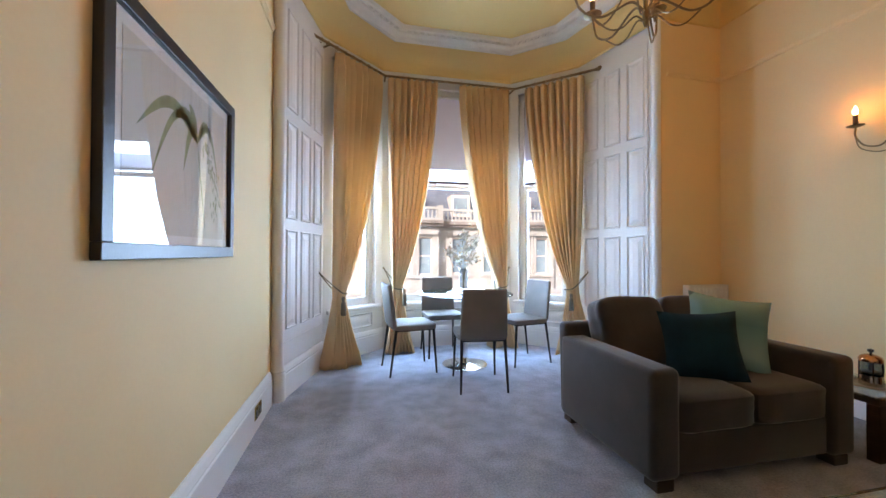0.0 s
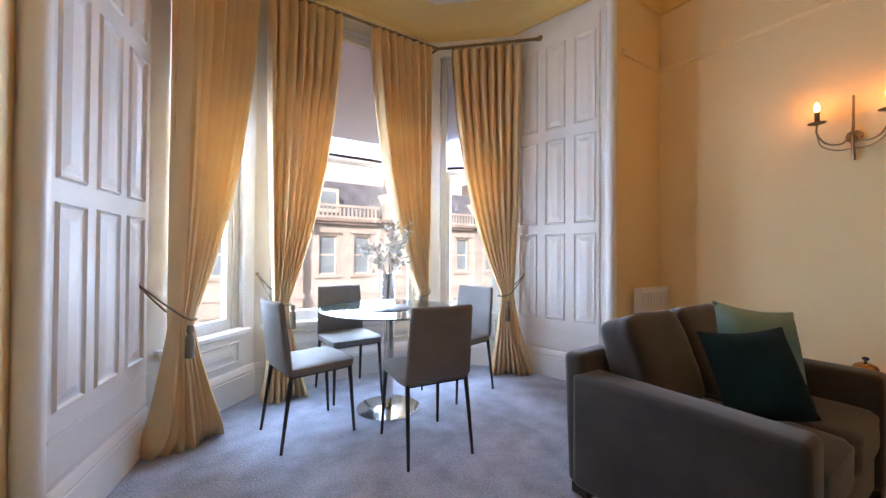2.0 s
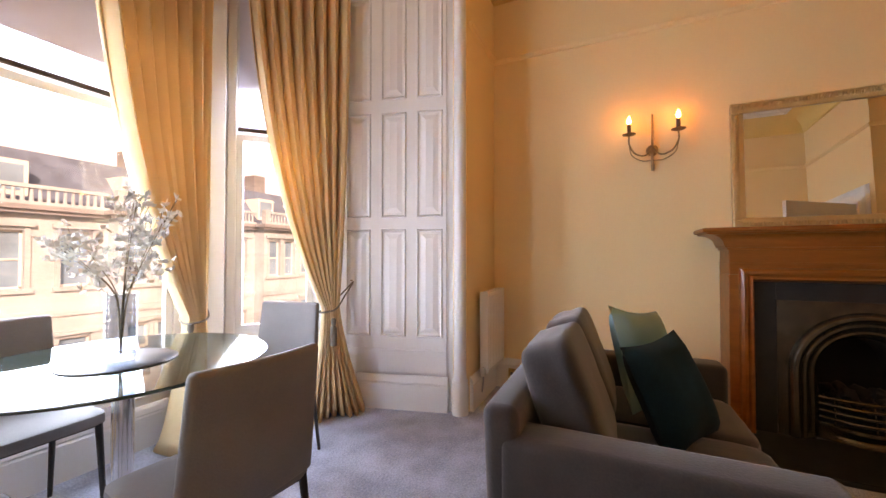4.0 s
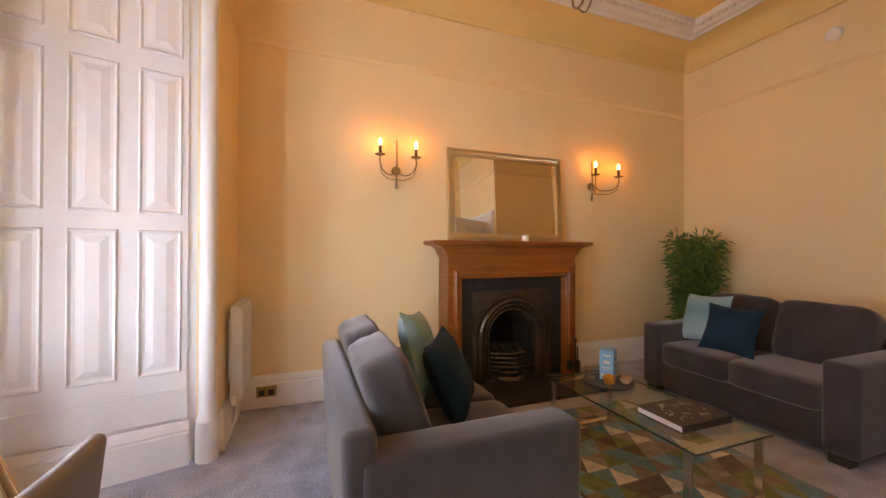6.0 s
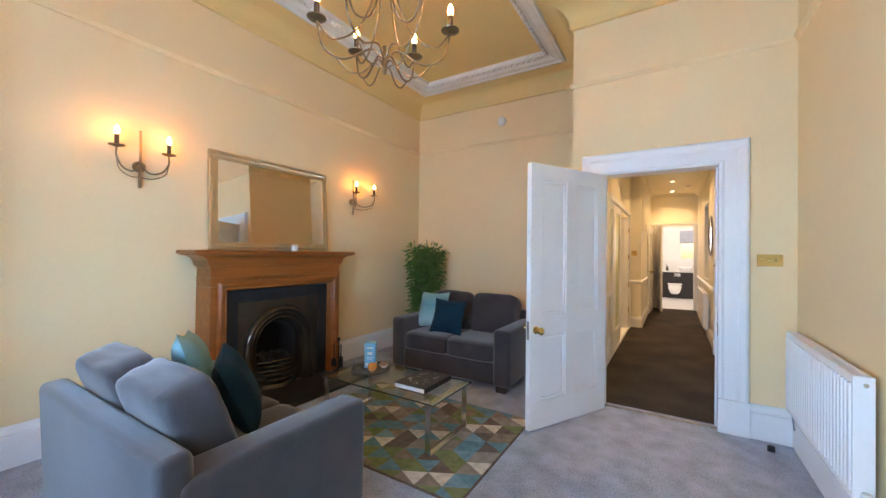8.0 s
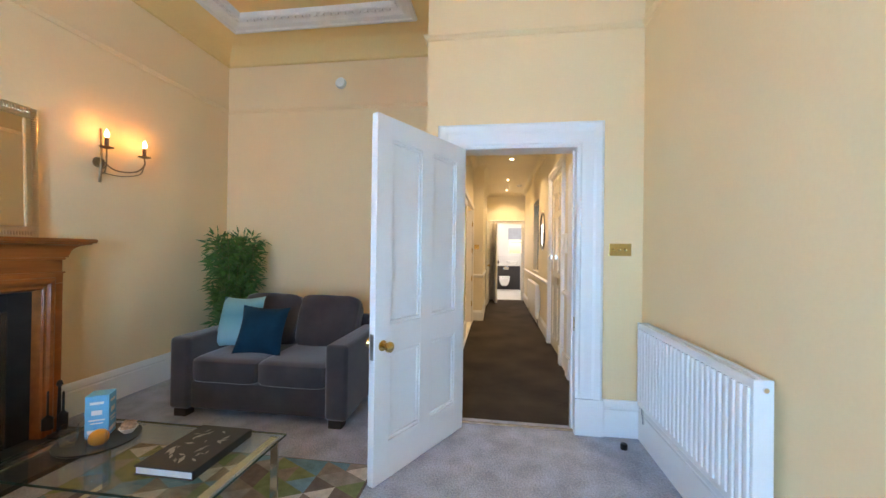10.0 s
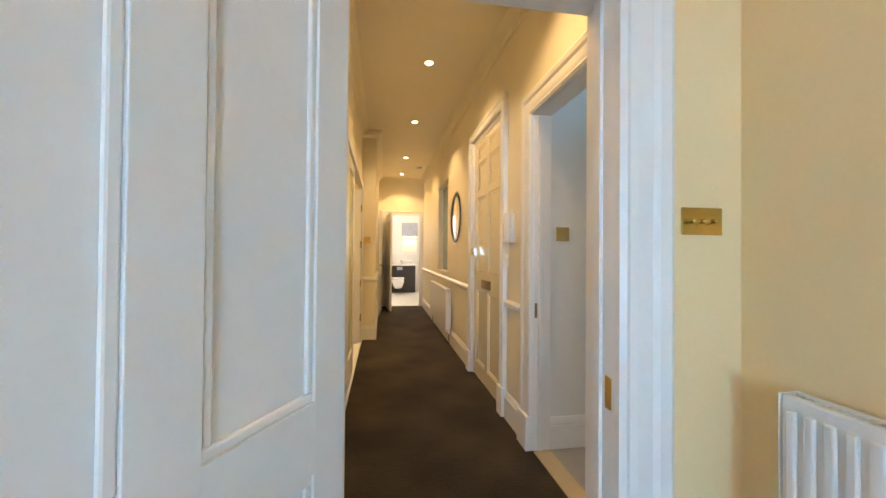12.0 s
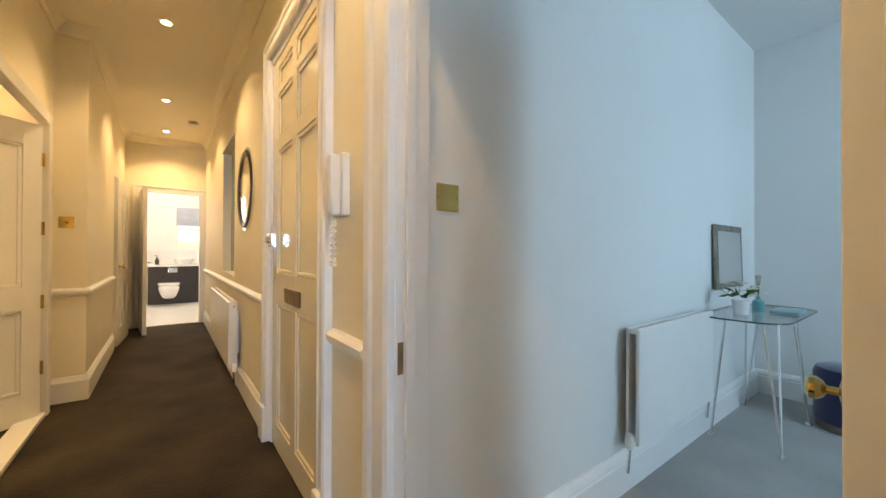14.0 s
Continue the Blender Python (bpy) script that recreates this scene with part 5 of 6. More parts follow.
# bamboo plant in the corner
pl = thing("bamboo_plant", pose(3.52, -1.55, 0.0), "leafy green artificial bamboo in a dark pot", "plant")
part("pot", lathe([(0.0, 0.0), (0.12, 0.0), (0.15, 0.28), (0.155, 0.30), (0.14, 0.30), (0.13, 0.26), (0.0, 0.26)], 24), BLACKMETAL, pl)
rnd = random.Random(21)
leaves = bmesh.new()
for s in range(13):
    a, r = s * 2.4, 0.02 + 0.08 * rnd.random()
    base = Vector((r * math.cos(a), r * math.sin(a), 0.25))
    tip = base + Vector((0.10 * math.cos(a), 0.10 * math.sin(a), rnd.uniform(1.0, 1.2)))
    part("cane", tube(bmesh.new(), [base, base.lerp(tip, 0.5), tip], 0.008, 6, 0.004), CANE, pl)
    for k in range(260):
        c = base.lerp(tip, rnd.uniform(0.12, 1.0))
        d = Vector((rnd.gauss(0, 1), rnd.gauss(0, 1), rnd.gauss(0.15, 0.6))).normalized()
        out = c + d * rnd.uniform(0.01, 0.10)
        e = d.cross(Vector((rnd.gauss(0, 1), rnd.gauss(0, 1), rnd.gauss(0, 1)))).normalized()
        n_ = d.cross(e)
        l, w = rnd.uniform(0.07, 0.13), rnd.uniform(0.009, 0.015)
        pts = [out, out + d * l * 0.4 + e * w + n_ * 0.004, out + d * l - Vector((0, 0, 0.03 * rnd.random())), out + d * l * 0.4 - e * w + n_ * 0.004]
        leaves.faces.new([leaves.verts.new(p) for p in pts])
tagged(part("foliage", leaves, LEAF, pl, smooth=False), kind="stuff")

# ---------------------------------------------------------------- radiators, picture, plates


def radiator(m, length, height, label, ribs=True, sides=True):
    """A panel radiator on the wall y = 0, facing +y, from x = 0 to length, its foot at z = 0."""
    root = thing("radiator", m, label, "radiator", "panel radiators")
    part("front_panel", boxes((0.0, 0.075, 0.0, length, 0.095, height), bevel=0.008), RADIATOR, root, smooth=False)
    if ribs:
        n = int(length / 0.042)
        rib = part("rib", boxes((-0.013, 0.092, 0.035, 0.013, 0.105, height - 0.035), bevel=0.006), RADIATOR, root, smooth=False)
        for k in range(n):
            o = rib if k == 0 else new("rib", rib.data)
            o.parent = root
            o.matrix_basis = pose(0.03 + (length - 0.06) * k / (n - 1), 0, 0)
    part("rear_panel", boxes((0.0, 0.03, 0.0, length, 0.045, height), bevel=0.006), RADIATOR, root, smooth=False)
    bm = bmesh.new()
    n = int(length / 0.02)
    for k in range(n):
        x = 0.02 + (length - 0.04) * k / (n - 1)
        box(bm, x - 0.003, 0.045, height - 0.03, x + 0.003, 0.075, height - 0.006)
    part("top_grille", bm, RADIATOR, root, smooth=False)
    for x in (-0.003, length) if sides else ():
        part("side_panel", boxes((x, 0.03, 0.02, x + 0.003, 0.098, height), bevel=0.001), RADIATOR, root, smooth=False)
    for x in (-0.03, length + 0.012):
        bm = bmesh.new()
        tube(bm, curve([(x + 0.02, 0.06, 0.04), (x + 0.01, 0.06, 0.02), (x + 0.008, 0.06, -0.02), (x + 0.008, 0.05, -0.13)], 5), 0.0075, 8)
        part("pipe", bm, CHROME, root, "thin metal feed pipe")
        part("valve", lathe([(0.0, -0.01), (0.018, -0.01), (0.020, 0.03), (0.016, 0.055), (0.0, 0.058)], 14, (x + 0.008, 0.06)), PLASTIC, root, "white plastic valve")
    for x in (0.12, length - 0.12):
        part("bracket", boxes((x, 0.0, 0.1, x + 0.03, 0.03, height - 0.1)), RADIATOR, root, smooth=False)
    part("bleed_plug", cyl(bmesh.new(), (-0.012, 0.06, height - 0.035), (0.0, 0.06, height - 0.035), 0.009), CHROME, root)
    return root


radiator(pose(-0.25, 0.585, 0.30, 0, 0, -90), 1.09, 0.535, "white ribbed panel radiator under the picture wall")
radiator(pose(3.90, 2.95, 0.24, 0, 0, 180), 0.45, 0.63, "white panel radiator in the corner by the bay")

pic = thing("framed_picture", pose(-0.249, 1.575, 1.14), "black framed botanical print behind glass", "picture")
bm = bmesh.new()
for r in ((-0.51, 0.0, 0.51, 0.05), (-0.51, 0.735, 0.51, 0.785), (-0.51, 0.05, -0.46, 0.735), (0.46, 0.05, 0.51, 0.735)):
    box(bm, 0.0, r[0], r[1], 0.028, r[2], r[3], bevel=0.003)
part("frame", bm, BLACKFRAME, pic, smooth=False)
part("mount", boxes((0.004, -0.46, 0.05, 0.008, 0.46, 0.735)), CARD, pic, smooth=False)
part("print_sheet", boxes((0.0085, -0.40, 0.085, 0.010, 0.40, 0.69)), mat("print_paper", (0.62, 0.59, 0.52), 0.8, vary=0.05), pic, smooth=False)
PRINT = mat("faded_green_print", (0.17, 0.22, 0.10), 0.8, vary=0.3, scale=20, island=0.6)
bm = bmesh.new()
rnd = random.Random(4)


def blade(pts, width):
    """A flat printed leaf along a line, tapering at both ends."""
    n = len(pts) - 1
    for k in range(n):
        (ya, za), (yb, zb) = pts[k], pts[k + 1]
        d = math.hypot(yb - ya, zb - za) or 1.0
        ny, nz = -(zb - za) / d, (yb - ya) / d
        wa, wb = (width * (math.sin(math.pi * (q / n) ** 0.8) + 0.06) for q in (k, k + 1))
        bm.faces.new([bm.verts.new((0.0104, y, z)) for y, z in ((ya + ny * wa, za + nz * wa), (ya - ny * wa, za - nz * wa),
                                                                (yb - ny * wb, zb - nz * wb), (yb + ny * wb, zb + nz * wb))])


# a stem rising from the sheet's foot, long arching leaves and a drooping spray of small ones
def arch_line(y0, z0, y1, z1, lift, n=10):
    return [(y0 + (y1 - y0) * k / n, z0 + (z1 - z0) * k / n + lift * math.sin(math.pi * k / n)) for k in range(n + 1)]


blade(arch_line(0.19, 0.10, 0.10, 0.50, 0.0), 0.004)
for y1, z1, lift, w in ((-0.33, 0.42, 0.12, 0.022), (-0.25, 0.27, 0.17, 0.016), (-0.10, 0.52, 0.07, 0.024), (0.02, 0.62, 0.03, 0.022), (0.26, 0.50, 0.09, 0.020),
                        (0.33, 0.36, 0.15, 0.018), (-0.02, 0.34, 0.10, 0.020)):
    blade(arch_line(0.10, 0.48, y1, z1, lift), w)
for k in range(70):
    f = rnd.random()
    y, z = 0.16 + 0.15 * math.sin(2.2 * f) + rnd.gauss(0, 0.022), 0.50 - 0.28 * f + rnd.gauss(0, 0.02)
    a, l = rnd.uniform(-2.4, -0.6), rnd.uniform(0.018, 0.035)
    blade([(y + l * q / 3 * math.cos(a), z + l * q / 3 * math.sin(a)) for q in range(4)], 0.006)
part("printed_leaves", bm, PRINT, pic, "faded green leaf print", smooth=False)
o = part("glazing", boxes((0.014, -0.46, 0.05, 0.016, 0.46, 0.735)), GLASS, pic, smooth=False)
o.visible_shadow = False


def plate(name, m, w, h, label, dimples, material=BRASS):
    """A wall plate on the wall y = 0, facing +y."""
    root = thing(name, m, label, "switch")
    part("face_plate", boxes((-w / 2, 0.0, -h / 2, w / 2, 0.006, h / 2), bevel=0.002), material, root, smooth=False)
    for x in dimples:
        part("toggle", lathe([(0.0, 0.0), (0.009, 0.0), (0.007, 0.012), (0.010, 0.020), (0.0, 0.024)], 14), material, root).matrix_basis = pose(x, 0.006, 0, -90)
    for x in (-w / 2 + 0.008, w / 2 - 0.008):
        part("screw", cyl(bmesh.new(), (x, 0.0055, 0), (x, 0.0075, 0), 0.003, n=8), material, root)
    return root


plate("light_switch", pose(-0.099, -0.70, 1.31), 0.147, 0.087, "triple polished brass dimmer switch", (-0.04, 0.0, 0.04))
plate("light_switch", pose(-0.212, -1.845, 1.327), 0.087, 0.087, "single brass rocker switch", ())
plate("light_switch", pose(1.115, -4.90, 1.37), 0.087, 0.087, "single brass switch plate", (0.0,))


def socket(m):
    root = thing("wall_socket", m, "double brass power socket on the baseboard", "socket", "power sockets")
    part("face_plate", boxes((-0.073, 0.0, -0.043, 0.073, 0.007, 0.043), bevel=0.002), BRASS, root, smooth=False)
    for x in (-0.035, 0.035):
        part("outlet", boxes((x - 0.02, 0.006, -0.03, x + 0.02, 0.008, 0.012), bevel=0.001), BLACKFRAME, root, smooth=False)
        part("rocker", boxes((x - 0.008, 0.006, 0.018, x + 0.008, 0.011, 0.032), bevel=0.001), BRASS, root, smooth=False)
    return root


socket(pose(3.901, 2.74, 0.13, 0, 0, 90))
socket(pose(-0.221, 2.58, 0.13, 0, 0, -90))
sd = thing("smoke_detector", pose(2.53, -1.93, 3.17), "round white smoke detector high on the wall", "smoke detector")
part("body", lathe([(0.0, 0.0), (0.062, 0.0), (0.062, 0.02), (0.05, 0.038), (0.0, 0.042)], 28), PLASTIC, sd).matrix_basis = pose(0, 0, 0, -90)
ds = thing("door_stop", pose(-0.08, -0.52, 0.0), "small black rubber door stop on the carpet", "door stop")
part("stopper", lathe([(0.0, 0.0), (0.022, 0.0), (0.022, 0.03), (0.016, 0.036), (0.0, 0.036)], 16), BLACKMETAL, ds)

# ---------------------------------------------------------------- hall things
for k, y in enumerate((-2.9, -4.4, -6.22, -7.6)):
    sp = thing("ceiling_spotlight", pose(0.515, y, HALL_TOP), "small recessed ceiling spotlight, lit", "spotlight", "hall spotlights")
    part("bezel", lathe([(0.030, -0.002), (0.042, -0.006), (0.045, -0.002), (0.045, 0.0), (0.030, 0.0)], 24), PLASTIC, sp)
    part("lens", lathe([(0.0, -0.003), (0.030, -0.003), (0.030, -0.001), (0.0, -0.001)], 20), SPOTGLOW, sp)
    lamp("spot_light", "SPOT", look((0.515, y, HALL_TOP - 0.02), (0.515, y - 0.001, 0)), SPOT_W, (1.0, 0.74, 0.40), 0.03, spot=125)
lamp("spot_light_near", "SPOT", look((0.515, -1.35, HALL_TOP - 0.02), (0.515, -1.351, 0)), SPOT_W, (1.0, 0.74, 0.40), 0.03, spot=125)
sp = thing("ceiling_spotlight", pose(0.515, -1.35, HALL_TOP), "small recessed ceiling spotlight, lit", "spotlight", "hall spotlights")
part("bezel", lathe([(0.030, -0.002), (0.042, -0.006), (0.045, -0.002), (0.045, 0.0), (0.030, 0.0)], 24), PLASTIC, sp)
part("lens", lathe([(0.0, -0.003), (0.030, -0.003), (0.030, -0.001), (0.0, -0.001)], 20), SPOTGLOW, sp)
for y in (-2.9, -4.1):
    sp = thing("ceiling_spotlight", pose(1.75, y, HALL_TOP), "small recessed ceiling spotlight, lit", "spotlight", "side room spotlights")
    part("bezel", lathe([(0.030, -0.002), (0.042, -0.006), (0.045, -0.002), (0.045, 0.0), (0.030, 0.0)], 24), PLASTIC, sp)
    part("lens", lathe([(0.0, -0.003), (0.030, -0.003), (0.030, -0.001), (0.0, -0.001)], 20), SPOTGLOW, sp)
    lamp("spot_light", "SPOT", look((1.75, y, HALL_TOP - 0.02), (1.75, y - 0.001, 0)), SPOT_W, (1.0, 0.74, 0.40), 0.03, spot=140)
sd = thing("smoke_alarm", pose(0.22, -6.9, HALL_TOP), "round white smoke alarm on the hall ceiling", "smoke detector")
part("body", lathe([(0.0, -0.04), (0.05, -0.036), (0.06, -0.01), (0.06, 0.0), (0.0, 0.0)], 24), PLASTIC, sd)

WALLX = -0.01
bedway = tagged(new("door_2"), "white moulded doorway to the bedroom", kind="structure")
bedway.matrix_basis = pose(WALLX, -1.82, 0, 0, 0, -90)   # local x runs north to south reversed
casing("surround", bedway, -0.885, 0.0, 2.06, 0.0, 0.15)
part("jamb", boxes((-0.002, -0.114, 0, 0.016, 0.0, 2.07), (-0.90, -0.114, 0, -0.883, 0.0, 2.07), (-0.885, -0.114, 2.058, 0.0, 0.0, 2.075), (-0.016, -0.06, 0, -0.002, -0.03, 2.05),
                   bevel=0.002), WHITE, bedway, smooth=False)
part("plinth_block", boxes((-0.003, 0.0, 0, 0.153, 0.045, 0.21), bevel=0.004), WHITE, bedway, smooth=False)
part("strike_plate", boxes((-0.0045, -0.026, 0.81, -0.002, -0.008, 0.90), bevel=0.0005), BRONZE, bedway, "dark metal strike plate", smooth=False)

# front door in the hall: six raised panels, letter plate, latch
fd_root = panel_door("front_door", pose(-0.038, -2.43, 0.01, 0, 0, -90), 0.90, 2.27,
                     [(0.14, 0.84), (1.02, 1.73), (1.80, 2.06), (2.10, 2.22)], [(0.11, 0.405), (0.495, 0.79)], "cream painted eight-panel front door, closed", CREAMGLOSS)
part("letter_plate", boxes((0.31, 0.022, 0.87, 0.59, 0.032, 0.95), bevel=0.004), BRONZE, fd_root, "bronze letter plate", smooth=False)
part("night_latch", boxes((0.805, 0.022, 1.17, 0.89, 0.06, 1.25), bevel=0.006), CHROME, fd_root, smooth=False)
part("latch_knob", lathe([(0.0, 0.0), (0.018, 0.0), (0.020, 0.02), (0.0, 0.026)], 14), CHROME, fd_root).matrix_basis = pose(0.83, 0.058, 1.21, -90)
part("lock_escutcheon", boxes((0.83, 0.022, 0.98, 0.86, 0.028, 1.06), bevel=0.003), BRASS, fd_root, smooth=False)
fdway = tagged(new("door_3"), "cream moulded surround of the front door", kind="structure")
fdway.matrix_basis = pose(WALLX, -3.355, 0, 0, 0, -90)
casing("surround", fdway, -0.95, 0.0, 2.32, 0.0, 0.10)
part("jamb", boxes((-0.952, -0.108, 0, -0.927, 0.0, 2.322), (-0.024, -0.108, 0, 0.0, 0.0, 2.322), (-0.93, -0.108, 2.284, -0.024, 0.0, 2.322), bevel=0.002), WHITE, fdway, smooth=False)
part("door_backing", boxes((-0.96, -0.118, 0, 0.01, -0.112, 2.33)), DARKWOOD, fdway, smooth=False)
part("plinth_block", boxes((-0.002, 0.0, 0, 0.11, 0.045, 0.21), bevel=0.004), WHITE, fdway, smooth=False)
part("plinth_block", boxes((-1.06, 0.0, 0, -0.948, 0.045, 0.21), bevel=0.004), WHITE, fdway, smooth=False)

ph = thing("entry_phone", pose(WALLX, -2.185, 1.28, 0, 0, -90), "white entry phone handset with a coiled cord", "entry phone")
part("cradle", boxes((-0.05, 0.0, 0.0, 0.05, 0.03, 0.22), bevel=0.008), PLASTIC, ph, smooth=False)
part("handset", boxes((-0.045, 0.03, 0.0, 0.0, 0.07, 0.21), bevel=0.012), PLASTIC, ph, smooth=False)
part("dark_inset", boxes((0.01, 0.03, 0.10, 0.042, 0.034, 0.21), bevel=0.002), BLACKFRAME, ph, smooth=False)
bm = bmesh.new()
tube(bm, [(-0.02 + 0.009 * math.cos(k * 0.9), 0.05 + 0.009 * math.sin(k * 0.9), -0.004 - 0.17 * abs(math.sin(k / 120 * math.pi * 1.0)) if k < 60 else -0.174 + (k - 60) / 60 * 0.17) for k in range(121)], 0.003, 5)
part("coiled_cord", bm, PLASTIC, ph, "coiled cream cord")

om = thing("round_mirror", pose(WALLX, -4.21, 1.645, 0, 0, -90), "round wall mirror with a black studded rim", "mirror")
R = 0.31
o = part("rim", lathe([(R - 0.05, 0.0), (R, 0.0), (R, 0.02), (R - 0.015, 0.028), (R - 0.045, 0.022), (R - 0.05, 0.012)], 44), BLACKFRAME, om)
o.matrix_basis = pose(0, 0, 0, -90)
part("mirror_glass", lathe([(0.0, 0.006), (R - 0.045, 0.006), (R - 0.045, 0.010), (0.0, 0.010)], 40), MIRROR, om).matrix_basis = pose(0, 0, 0, -90)
part("silver_band", lathe([(R, 0.0), (R + 0.018, 0.0), (R + 0.018, 0.012), (R, 0.016)], 44), CHROME, om).matrix_basis = pose(0, 0, 0, -90)
radiator(pose(WALLX, -4.42, 0.17, 0, 0, -90), 1.55, 0.56, "white panel radiator on the hall wall", False)
niche = tagged(new("window_4"), "grey-green glazed niche in the hall wall", kind="structure")
part("pane", boxes((-0.10, -5.748, 0.934, -0.09, -4.872, 2.246)), mat("grey_green_glass", (0.28, 0.36, 0.32), 0.2, vary=0.05), niche, smooth=False)
part("window_frame", boxes((-0.01, -5.77, 0.915, 0.004, -4.85, 0.93), (-0.01, -5.77, 2.25, 0.004, -4.85, 2.265), bevel=0.002), WHITE, niche, smooth=False)

hp = thing("framed_picture", pose(1.189, -1.555, 1.33, 0, 0, 0), "black framed abstract print in grey and terracotta", "picture")
bm = bmesh.new()
for r in ((-0.27, 0.0, 0.27, 0.04), (-0.27, 0.68, 0.27, 0.72), (-0.27, 0.04, -0.23, 0.68), (0.23, 0.04, 0.27, 0.68)):
    box(bm, -0.032, r[0], r[1], 0.0, r[2], r[3], bevel=0.003)
part("frame", bm, BLACKFRAME, hp, smooth=False)
part("mount", boxes((-0.010, -0.23, 0.04, -0.004, 0.23, 0.68)), CARD, hp, smooth=False)
for (cy, cz, w, h, c, nm) in ((-0.02, 0.45, 0.17, 0.18, (0.62, 0.38, 0.24), "terracotta"), (0.02, 0.26, 0.15, 0.12, (0.25, 0.29, 0.33), "slate_blue"), (0.0, 0.56, 0.16, 0.08, (0.66, 0.56, 0.42), "sand")):
    part("painted_shape", soft(0.002, w * 1.4, h * 1.3, 3, 4, 0.35, cz * 9), mat(nm + "_wash", c, 0.8, vary=0.2, scale=12), hp).matrix_basis = pose(-0.0115, cy, cz)
o = part("glazing", boxes((-0.020, -0.23, 0.04, -0.018, 0.23, 0.68)), GLASS, hp, smooth=False)
o.visible_shadow = False

# glazed double doors on the hall's side and an open leaf with brass hinges
gd = tagged(new("door_4"), "white framed glazed doors to a side room", kind="structure")
bm = bmesh.new()
for r in ((1.182, -2.252, 0, 1.225, -2.238, 2.12), (1.16, -4.72, 0, 1.22, -4.64, 2.12), (1.16, -4.64, 2.04, 1.22, -2.252, 2.12), (1.17, -4.64, -0.004, 1.29, -2.252, 0.03), (1.165, -2.60, 0.03, 1.225, -2.44, 2.035)):
    box(bm, *r, bevel=0.005)
part("door_frame", bm, WHITE, gd, smooth=False)
bm = bmesh.new()
for r in ((1.182, -2.86, 0.035, 1.222, -2.605, 2.03), (1.182, -3.42, 0.035, 1.222, -3.31, 2.03), (1.182, -3.31, 0.035, 1.222, -2.86, 0.28), (1.182, -3.31, 1.93, 1.222, -2.86, 2.03)):
    box(bm, *r, bevel=0.004)
part("glazed_leaf", bm, WHITE, gd, smooth=False)
part("side_rail", boxes((1.182, -2.44, 0.03, 1.222, -2.252, 0.26), (1.182, -2.44, 1.93, 1.222, -2.252, 2.04), bevel=0.003), WHITE, gd, smooth=False)
part("pane", boxes((1.199, -3.31, 0.28, 1.205, -2.86, 1.93)), FROSTED, gd, smooth=False)
part("pane", boxes((1.199, -2.44, 0.26, 1.205, -2.252, 1.93)), FROSTED, gd, smooth=False)
for z in (0.12, 0.72, 1.36, 1.90):
    part("hinge", boxes((1.174, -2.625, z, 1.184, -2.585, z + 0.09), bevel=0.002), BRASS, gd, "brass butt hinge", smooth=False)
open_leaf = panel_door("open_door", pose(1.20, -4.60, 0.01, 0, 0, 40), 0.74, 2.0, [(0.2, 0.75), (0.9, 1.85)], [(0.1, 0.32), (0.42, 0.64)], "white panelled door folded open with brass hinges")
for z in (0.30, 0.75, 1.25, 1.72):
    part("hinge", boxes((-0.012, -0.03, z, 0.004, 0.03, z + 0.09), bevel=0.002), BRASS, open_leaf, "brass butt hinge", smooth=False)

# dark cupboard door and the bathroom door at the end
cd = panel_door("cupboard_door", pose(0.985, -6.78, 0.01, 0, 0, -94), 0.78, 2.02, [(0.2, 0.75), (0.9, 1.85)], [(0.1, 0.34), (0.44, 0.68)], "white panelled door, ajar along the hall")
knob(cd, 0.06, 0.95, -0.022, -1)
bw = tagged(new("door_5"), "white doorway to the bathroom", kind="structure")
bw.matrix_basis = pose(0.045, -8.1, 0, 0, 0, 0)
casing("surround", bw, 0.025, 0.775, 2.045, 0.0, 0.10)
bd = panel_door("bathroom_door", pose(0.81, -8.07, 0.01, 0, 0, 96), 0.74, 2.02, [(0.2, 0.75), (0.9, 1.85)], [(0.1, 0.32), (0.42, 0.64)], "white panelled bathroom door standing open into the hall")
part("lever_handle", tube(bmesh.new(), [(0.68, 0.022, 0.98), (0.68, 0.06, 0.98), (0.58, 0.065, 0.98)], 0.008, 8), CHROME, bd)

# ---------------------------------------------------------------- bathroom
VANITY = mat("dark_brown_laminate", (0.035, 0.028, 0.026), 0.4, vary=0.2, stretch=(8, 1, 1))
va = thing("vanity_unit", pose(0.36, -10.9, 0.0), "dark brown bathroom unit with a white worktop", "cabinet")
part("carcass", boxes((-0.45, -0.38, 0.0, 0.45, -0.02, 0.81), bevel=0.004), VANITY, va, smooth=False)
part("worktop", boxes((-0.46, -0.39, 0.81, 0.46, 0.0, 0.85), bevel=0.006), TILE, va, smooth=False)
part("flush_plate", boxes((-0.06, -0.02, 0.68, 0.11, -0.012, 0.78), bevel=0.003), CHROME, va, smooth=False)
wc = thing("wall_hung_toilet", pose(0.45, -10.92, 0.0), "white wall-hung toilet on the dark unit", "toilet")
CERAMIC = mat("white_ceramic", (0.85, 0.85, 0.84), 0.1, vary=0.01, bump=0)
bm = soft(0.37, 0.54, 0.30, 4, 8)
for v in bm.verts:
    k = 0.62 + 0.38 * min(1, (v.co.z + 0.15) / 0.22)
    v.co.x *= k
    v.co.y = v.co.y * (0.75 + 0.25 * k)
part("bowl", bm, CERAMIC, wc).matrix_basis = pose(0, 0.25, 0.30)
bm = soft(0.38, 0.50, 0.04, 6, 8)
part("seat_lid", bm, CERAMIC, wc).matrix_basis = pose(0, 0.25, 0.455)
